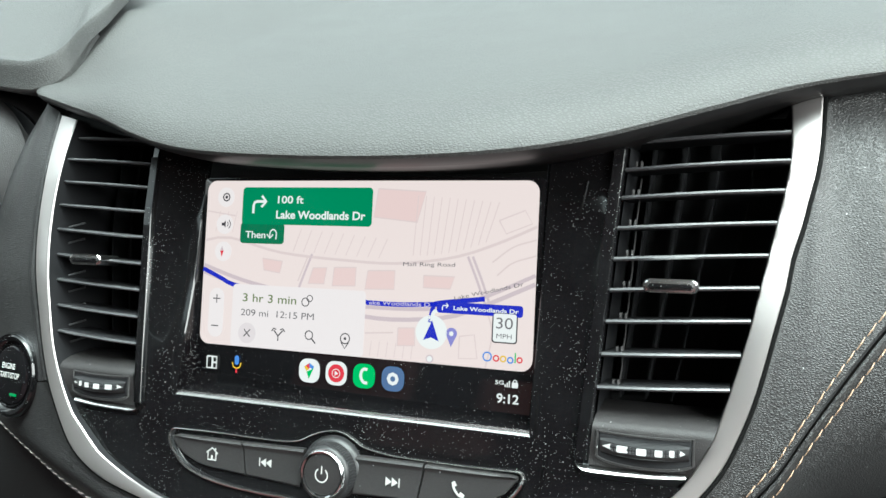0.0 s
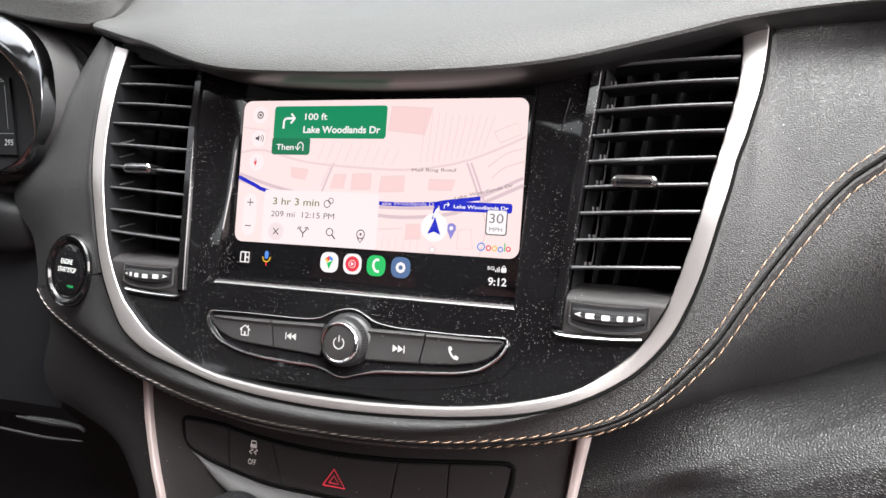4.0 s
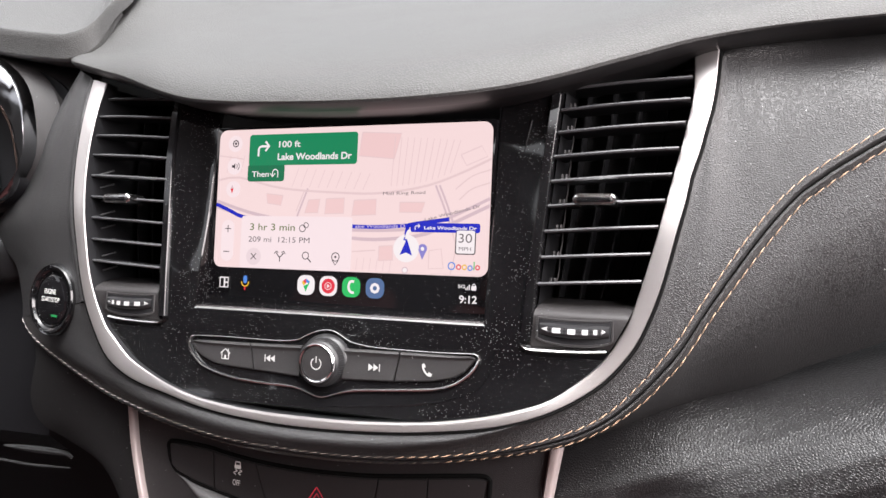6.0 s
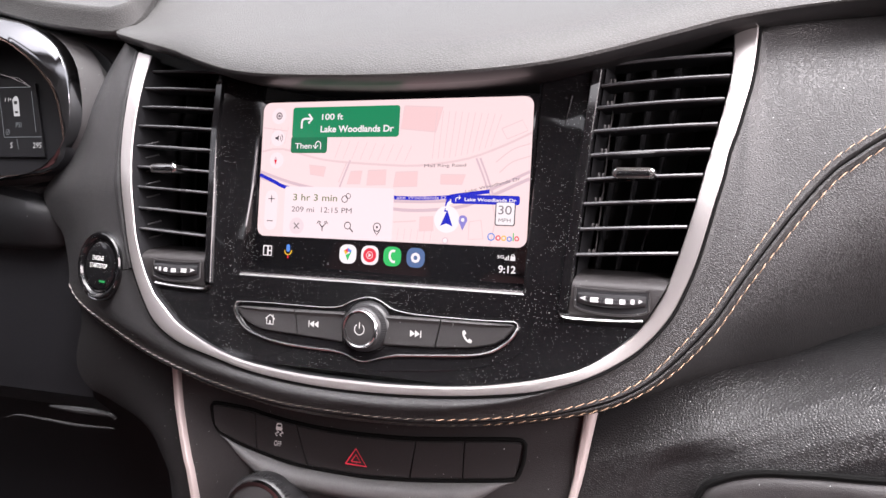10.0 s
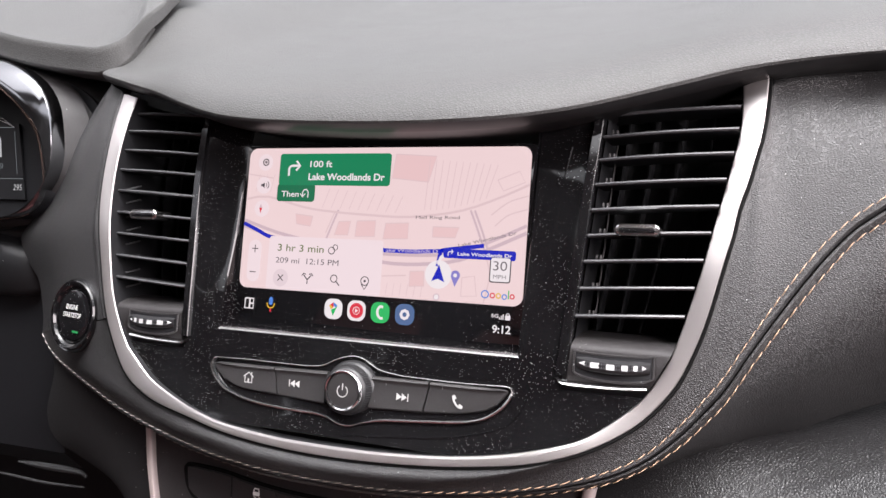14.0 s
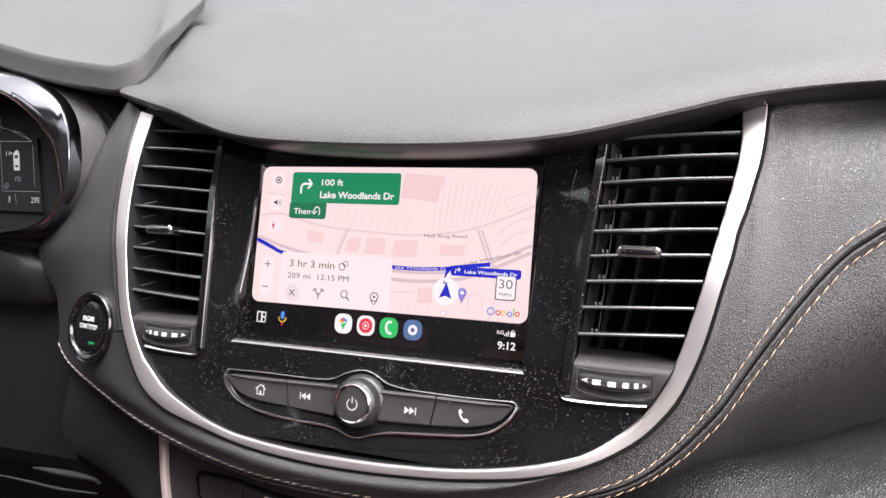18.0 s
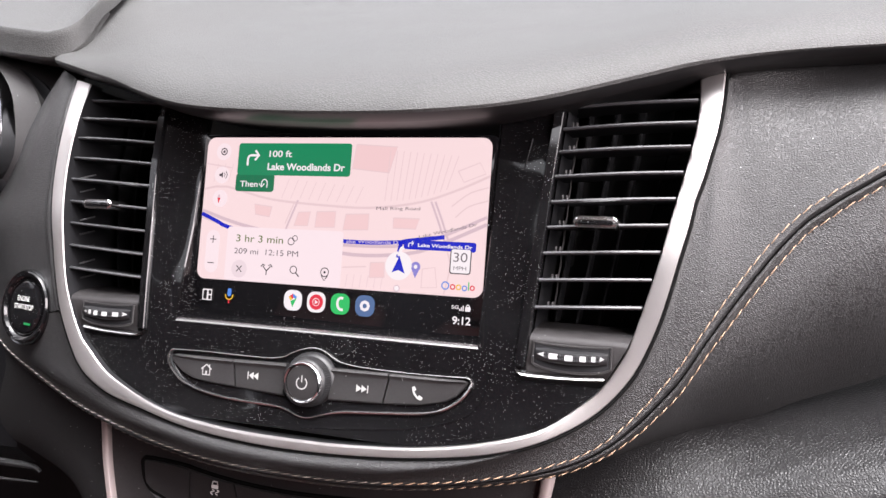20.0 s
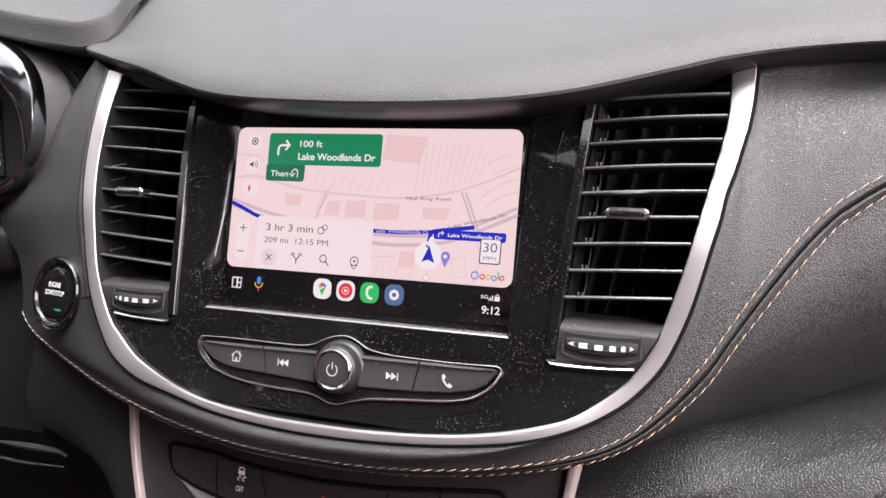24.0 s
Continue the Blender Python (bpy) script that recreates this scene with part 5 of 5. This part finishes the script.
rows = [[(-18 + (x + 18) * 1.0, con_y(z), z) for x in np.linspace(-136 + (z + 110) * -0.12, 104 + (z + 110) * 0.10, 24)] for z in np.linspace(-98, -320, 24)]
part("face", loft(rows), M_DARK, console)
for line, w0, w1 in ([(-138.6, -104), (-137.6, -112), (-135.6, -127), (-132.3, -142.6), (-128.3, -158.5), (-125.3, -172), (-117, -230), (-112, -320)], 1.0, 0.95), ([(106.8, -97), (106.1, -102.6), (104.7, -111.3), (102.7, -125), (101.4, -134), (96, -170), (84, -320)], 1.32, 0.85):
    pts = spline([(x, con_y(z) - 3, z) for x, z in line], 40)
    rows = [[(p[0] + dx * (w0 + (w1 - w0) * min(1, k / 8)), p[1] + dy, p[2]) for dx, dy in ((-2.4, 4), (-2.1, 0.4), (-1.4, -0.5), (0.3, -0.75), (1.4, -0.5), (2.1, 0.4), (2.4, 4))] for k, p in enumerate(pts)]
    part("silver_strip", loft(rows), M_STRIP, console, "satin silver strip")
SW_TOP = [(-112.8, -126), (-110.5, -123.2), (-94.8, -123.3), (-83, -124.2), (-75.2, -125.5), (-56.2, -127.6), (-34.4, -128.6), (-13.5, -128.4), (13.1, -126.8), (32.2, -124.5), (59.5, -120.8), (72, -119.5), (75, -121.4)]
SW_LOW = [(-112.8, -126), (-110.8, -134), (-106.5, -139.5), (-99.5, -142), (-93.4, -144.1), (-73.7, -148.1), (-54.7, -150.8), (-33, -151.2), (-12, -150.9), (14.4, -148.5), (42, -144.5), (66, -140.5), (71, -138.5), (74.3, -130), (75, -121.4)]
st, sl = spline([(x, 0, z) for x, z in SW_TOP], 120), spline([(x, 0, z) for x, z in SW_LOW], 160)
loop = [(p[0], con_y(p[2]) - 0.6, p[2]) for p in list(st) + list(sl[::-1])[1:-1]]
part("switch_rim", tube(loop, 1.1, 6, True), M_GROOVE, console)
rows = []
for k in range(10, 146):
    p = sl[k]
    d = min(1.0, (k - 10) / 26, (145 - k) / 22)
    d = 0.04 + 0.96 * d * d * (3 - 2 * d)
    rows.append([(p[0], con_y(p[2]) - 0.6 - 5.2 * d * math.sin(math.pi * u) ** 0.8, p[2] - 0.9 - 12.5 * d * u) for u in (0, 0.06, 0.14, 0.25, 0.4, 0.6, 0.8, 1)])
# light falling on the ledge is put into its paler colour
part("switch_ledge", loft(rows), M_SILL_LIT, console, "rounded ledge under the switches, lightened as if lit")
SPLIT_TOP = [-111.6, -82.2, -55.1, 17, 43.6, 74]
SPLIT_LOW = [-109.4, -80.1, -46.7, 14.4, 43.5, 71]
switches = []
for k in range(5):
    bm = bmesh.new()
    rows = []
    for f in np.linspace(0, 1, 12):
        xt = SPLIT_TOP[k] + 0.45 + (SPLIT_TOP[k + 1] - SPLIT_TOP[k] - 0.9) * f
        xb = SPLIT_LOW[k] + 0.45 + (SPLIT_LOW[k + 1] - SPLIT_LOW[k] - 0.9) * f
        a, b = float(np.interp(xt, st[:, 0], st[:, 2])) - 1.3, float(np.interp(xb, sl[8:150, 0], sl[8:150, 2])) + 1.1
        rows.append([(xb + (xt - xb) * u, con_y((a + b) / 2) + dy, b + (a - b) * u) for u, dy in ((0, 2), (0, -0.9), (0.04, -1.6), (0.5, -1.9), (0.96, -1.6), (1, -0.9), (1, 2))])
    loft(rows, bm)
    for row in (rows[0], rows[-1]):
        bm.faces.new([bm.verts.new(p) for p in row])
    lab = ("blank dark switch cover", "dark traction control switch", "dark hazard warning switch", "blank dark switch cover", "blank dark switch cover")[k]
    switches.append(part("switch", bm, M_KEY, console, lab, True, 35))
SY = con_y(-140) - 2.6
lettering("print", "OFF", -68.2, -141.6, 4.6, 2.9, SY, M_WHITE, switches[1], "", -2)
bm = ribbon([(-68.8, -131.6), (-68.4, -129.8), (-65.4, -129.8), (-65, -131.6)], 0.8, SY)
sheet(rounded(-69.3, -64.5, -134, -131.6, 0.7, 2), SY - 0.02, bm)
ribbon(arc([(-68.6, -134.6), (-67.0, -135.2), (-69.6, -136.4), (-68.0, -137.6)], 12), 0.55, SY - 0.03, bm)
ribbon(arc([(-65.2, -134.6), (-63.6, -135.2), (-66.2, -136.4), (-64.6, -137.6)], 12), 0.55, SY - 0.03, bm)
for v in bm.verts:
    v.co.z += 1.2
    v.co.x += 1.4
glyph("skid_symbol", bm, switches[1], M_WHITE, 0.86)
bm = ribbon([(-24, -145.5), (-16.8, -134.6), (-8.4, -145.3), (-24, -145.5), (-22, -142.6)], 1.0, SY)
ribbon([(-19.8, -143.4), (-16.5, -138.6), (-12.8, -143.3), (-19.8, -143.4)], 0.8, SY - 0.02, bm)
glyph("hazard_symbol", bm, switches[2], M_RED, 0.8)
dialk = thing("climate_knob", (-66, 22, -178), "round knurled climate knob with a bright ring", "knob")
part("skirt", turned([(23, 22), (22.5, 8), (21.5, 5), (20, 4)], -68, -178), M_RUBBER, dialk)
part("ring", turned([(20.4, 4.2), (19.6, 2.6), (17.6, 2.6), (17, 4)], -68, -178), M_CHROME, dialk, "bright ring")
part("face", turned([(17.2, 3.6), (16, 3.0), (0.05, 2.6)], -68, -178), M_KEY, dialk)
for k in range(72):
    a = 2 * math.pi * k / 72
    c, s_ = math.cos(a), math.sin(a)
    part("knurl", tube([(-68 + 22.6 * c, 9, -178 + 22.6 * s_), (-68 + 21.7 * c, 5.2, -178 + 21.7 * s_)], 0.4, 4), M_RUBBER, dialk)

# ---- lower dashboard on the passenger's side ----
lower = thing("passenger_lower_panel", (230, 30, -200), "coarse grained charcoal lower dashboard below the stitched pad", "dashboard panel")
LOW = [(104, 0, -101), (128, 0, -92), (147, 0, -85), (167, 0, -77), (190, 0, -67), (212, 0, -56), (236, 0, -45), (276, 0, -27), (346, 0, -3), (440, 0, 24)]
lc = spline(LOW, 70)
PROFILE = np.array([(6, 110), (2, 92), (-3, 76), (-8, 62), (-14, 48), (-20, 36), (-27, 24), (-35, 14), (-45, 7), (-56, 5), (-66, 8), (-78, 13), (-90, 18), (-110, 24), (-160, 30), (-260, 34)])
FOLD = [(100, -175), (115, -152), (122.4, -139.7), (128.4, -130.2), (134.4, -122.6), (140.5, -117.7), (146.6, -114.2), (158.7, -111), (175, -109)]
rows = []
for dz in list(np.linspace(6, -70, 60)) + list(np.linspace(-73, -260, 40)):
    y = float(np.interp(-dz, -PROFILE[:, 0], PROFILE[:, 1]))
    row = []
    for p in lc:
        t = min(1.0, max(0.0, (p[0] - 125) / 150))
        u = t * t * (3 - 2 * t)
        x, z = p[0] - 0.16 * -min(0, dz) * (1 - u), p[2] + dz
        yy = 22.5 + (y - 22.5) * (u if y < 22.5 else 0.2 + 0.8 * u) + 0.08 * max(0, p[0] - 160)
        # a soft fold where the panel turns into the hollow round the glovebox
        under = float(np.interp(x, [q[0] for q in FOLD], [q[1] for q in FOLD])) - z
        ease = min(1.0, max(0.0, (under + 4) / 12))
        yy += 4.5 * ease * ease * (3 - 2 * ease) * min(1.0, max(0.0, (176 - x) / 30)) * min(1.0, max(0.0, (x - 100) / 12))
        row.append((x, yy, z))
    rows.append(row)
part("upper_face", loft(rows), M_HARD, lower)
DOOR = [(153, 22, -146), (157, 20.5, -133.6), (159.6, 19.8, -128.8), (165.4, 19, -125.4), (171.2, 18.4, -122.6), (182.8, 17.3, -119.2), (194.5, 15.8, -117.6), (206, 14.7, -116.2), (231, 12.4, -114), (300, 15, -108), (400, 22, -98)]
door_c = spline(DOOR, 60)
part("glovebox_gap", tube([(p[0] - 0.6, p[1] - 1.5, p[2] + 1.3) for p in door_c], 1.5, 8), M_GROOVE, lower, "dark gap above the glovebox door")
glovebox = thing("glovebox_door", (230, 30, -220), "dark grained glovebox door below the passenger's dashboard", "glovebox door")
rows = [[(p[0] + dx * (1 if k < 25 else 0.3), p[1] + dy, p[2] + dz) for k, p in enumerate(door_c)] for dx, dy, dz in ((0, 6, 0.2), (0, 0, 0), (0.3, -2.4, -0.8), (0.8, -3.8, -2.4), (1.5, -4.2, -5), (4, -3.6, -14), (10, -1, -50), (20, 6, -140))]
part("panel", loft(rows), M_DARK, glovebox)

# ---- the car round it, unseen: it closes the place and shapes its light ----
def shell(name, quads, label, category):
    me = bpy.data.meshes.new(name)
    vs, fs = [], []
    for q in quads:
        fs.append(tuple(range(len(vs), len(vs) + len(q))))
        vs += q
    me.from_pydata(vs, [], fs)
    ob = link(name, me, M_LINING if name in ("ceiling", "pillar") else M_FLOOR if name == "floor" else M_CABIN, None)
    md = ob.modifiers.new("thickness", "SOLIDIFY")
    md.thickness = 0.02
    return tagged(ob, label, category, "", "structure")


# ground out of view, added pale to send sky light back up
ground = shell("ground", [[(-60, -60, -0.3), (60, -60, -0.3), (60, 60, -0.3), (-60, 60, -0.3)]], "unseen pale ground outside the car, returning sky light", "ground")
ground.data.materials[0] = plain("concrete", (0.34, 0.33, 0.32), 0.9)
# roof out of view, its front edge placed by how much sky it admits
shell("ceiling", [[(-0.62, -1.9, 1.52), (0.62, -1.9, 1.52), (0.62, -0.35, 1.51), (-0.62, -0.35, 1.51)]], "dark brown cloth roof lining", "ceiling")
shell("floor", [[(-0.75, -1.9, 0.25), (0.75, -1.9, 0.25), (0.75, 0.9, 0.25), (-0.75, 0.9, 0.25)]], "black carpet floor", "floor")
# rear and side walls rise over window openings, added to hold daylight out
shell("wall_rear", [[(-0.75, -1.9, 0.25), (0.75, -1.9, 0.25), (0.62, -1.9, 1.52), (-0.62, -1.9, 1.52)]], "unseen dark rear wall, closed to cut light", "wall")
shell("wall_left", [[(-0.75, -1.9, 0.25), (-0.75, 0.9, 0.25), (-0.74, 0.9, 1.14), (-0.73, 0.2, 1.26), (-0.71, -0.3, 1.34), (-0.70, -0.5, 1.38), (-0.66, -0.75, 1.52), (-0.64, -1.9, 1.52)]], "unseen dark door wall, windows partly closed to cut light", "wall")
shell("wall_right", [[(0.75, -1.9, 0.25), (0.75, 0.9, 0.25), (0.74, 0.9, 0.98), (0.74, -0.75, 1.01), (0.63, -0.75, 1.52), (0.62, -1.9, 1.52)]], "unseen dark door wall, windows partly closed to cut light", "wall")
shell("wall_front", [[(-0.75, 0.9, 0.25), (0.75, 0.9, 0.25), (0.75, 0.9, 1.0), (-0.75, 0.9, 1.0)]], "dark bulkhead behind the dashboard", "wall")
for s in (-1, 1):
    shell("pillar", [[(s * 0.74, 0.85, 0.98), (s * 0.70, 0.75, 0.98), (s * 0.60, -0.37, 1.52), (s * 0.66, -0.43, 1.52)]], "grey windscreen pillar", "pillar")
    shell("pillar", [[(s * 0.74, -0.75, 1.0), (s * 0.74, -0.60, 1.0), (s * 0.63, -0.60, 1.52), (s * 0.63, -0.75, 1.52)]], "grey door pillar", "pillar")
# seats out of view, set forward and coloured to reflect pink in the trim
for s in (-1, 1):
    seat = new("seat")
    seat.matrix_basis = Matrix.Translation((s * 0.37, -0.66, 0.211))
    tagged(seat, "unseen front seat with a headrest, rose to tint reflections", "seat", "front seats")
    for nm, (x0, x1, y0, y1, z0, z1) in (("cushion", (-0.25, 0.25, -0.25, 0.25, 0.05, 0.32)), ("backrest", (-0.25, 0.25, -0.42, -0.24, 0.30, 0.85)), ("headrest", (-0.13, 0.13, -0.44, -0.34, 0.90, 1.08))):
        bm = box(x0, x1, y0, y1, z0, z1, None, 0.05)
        me = bpy.data.meshes.new(nm)
        bm.to_mesh(me)
        bm.free()
        ob = link(nm, me, M_ROSE_TINT, None)
        ob.parent = seat
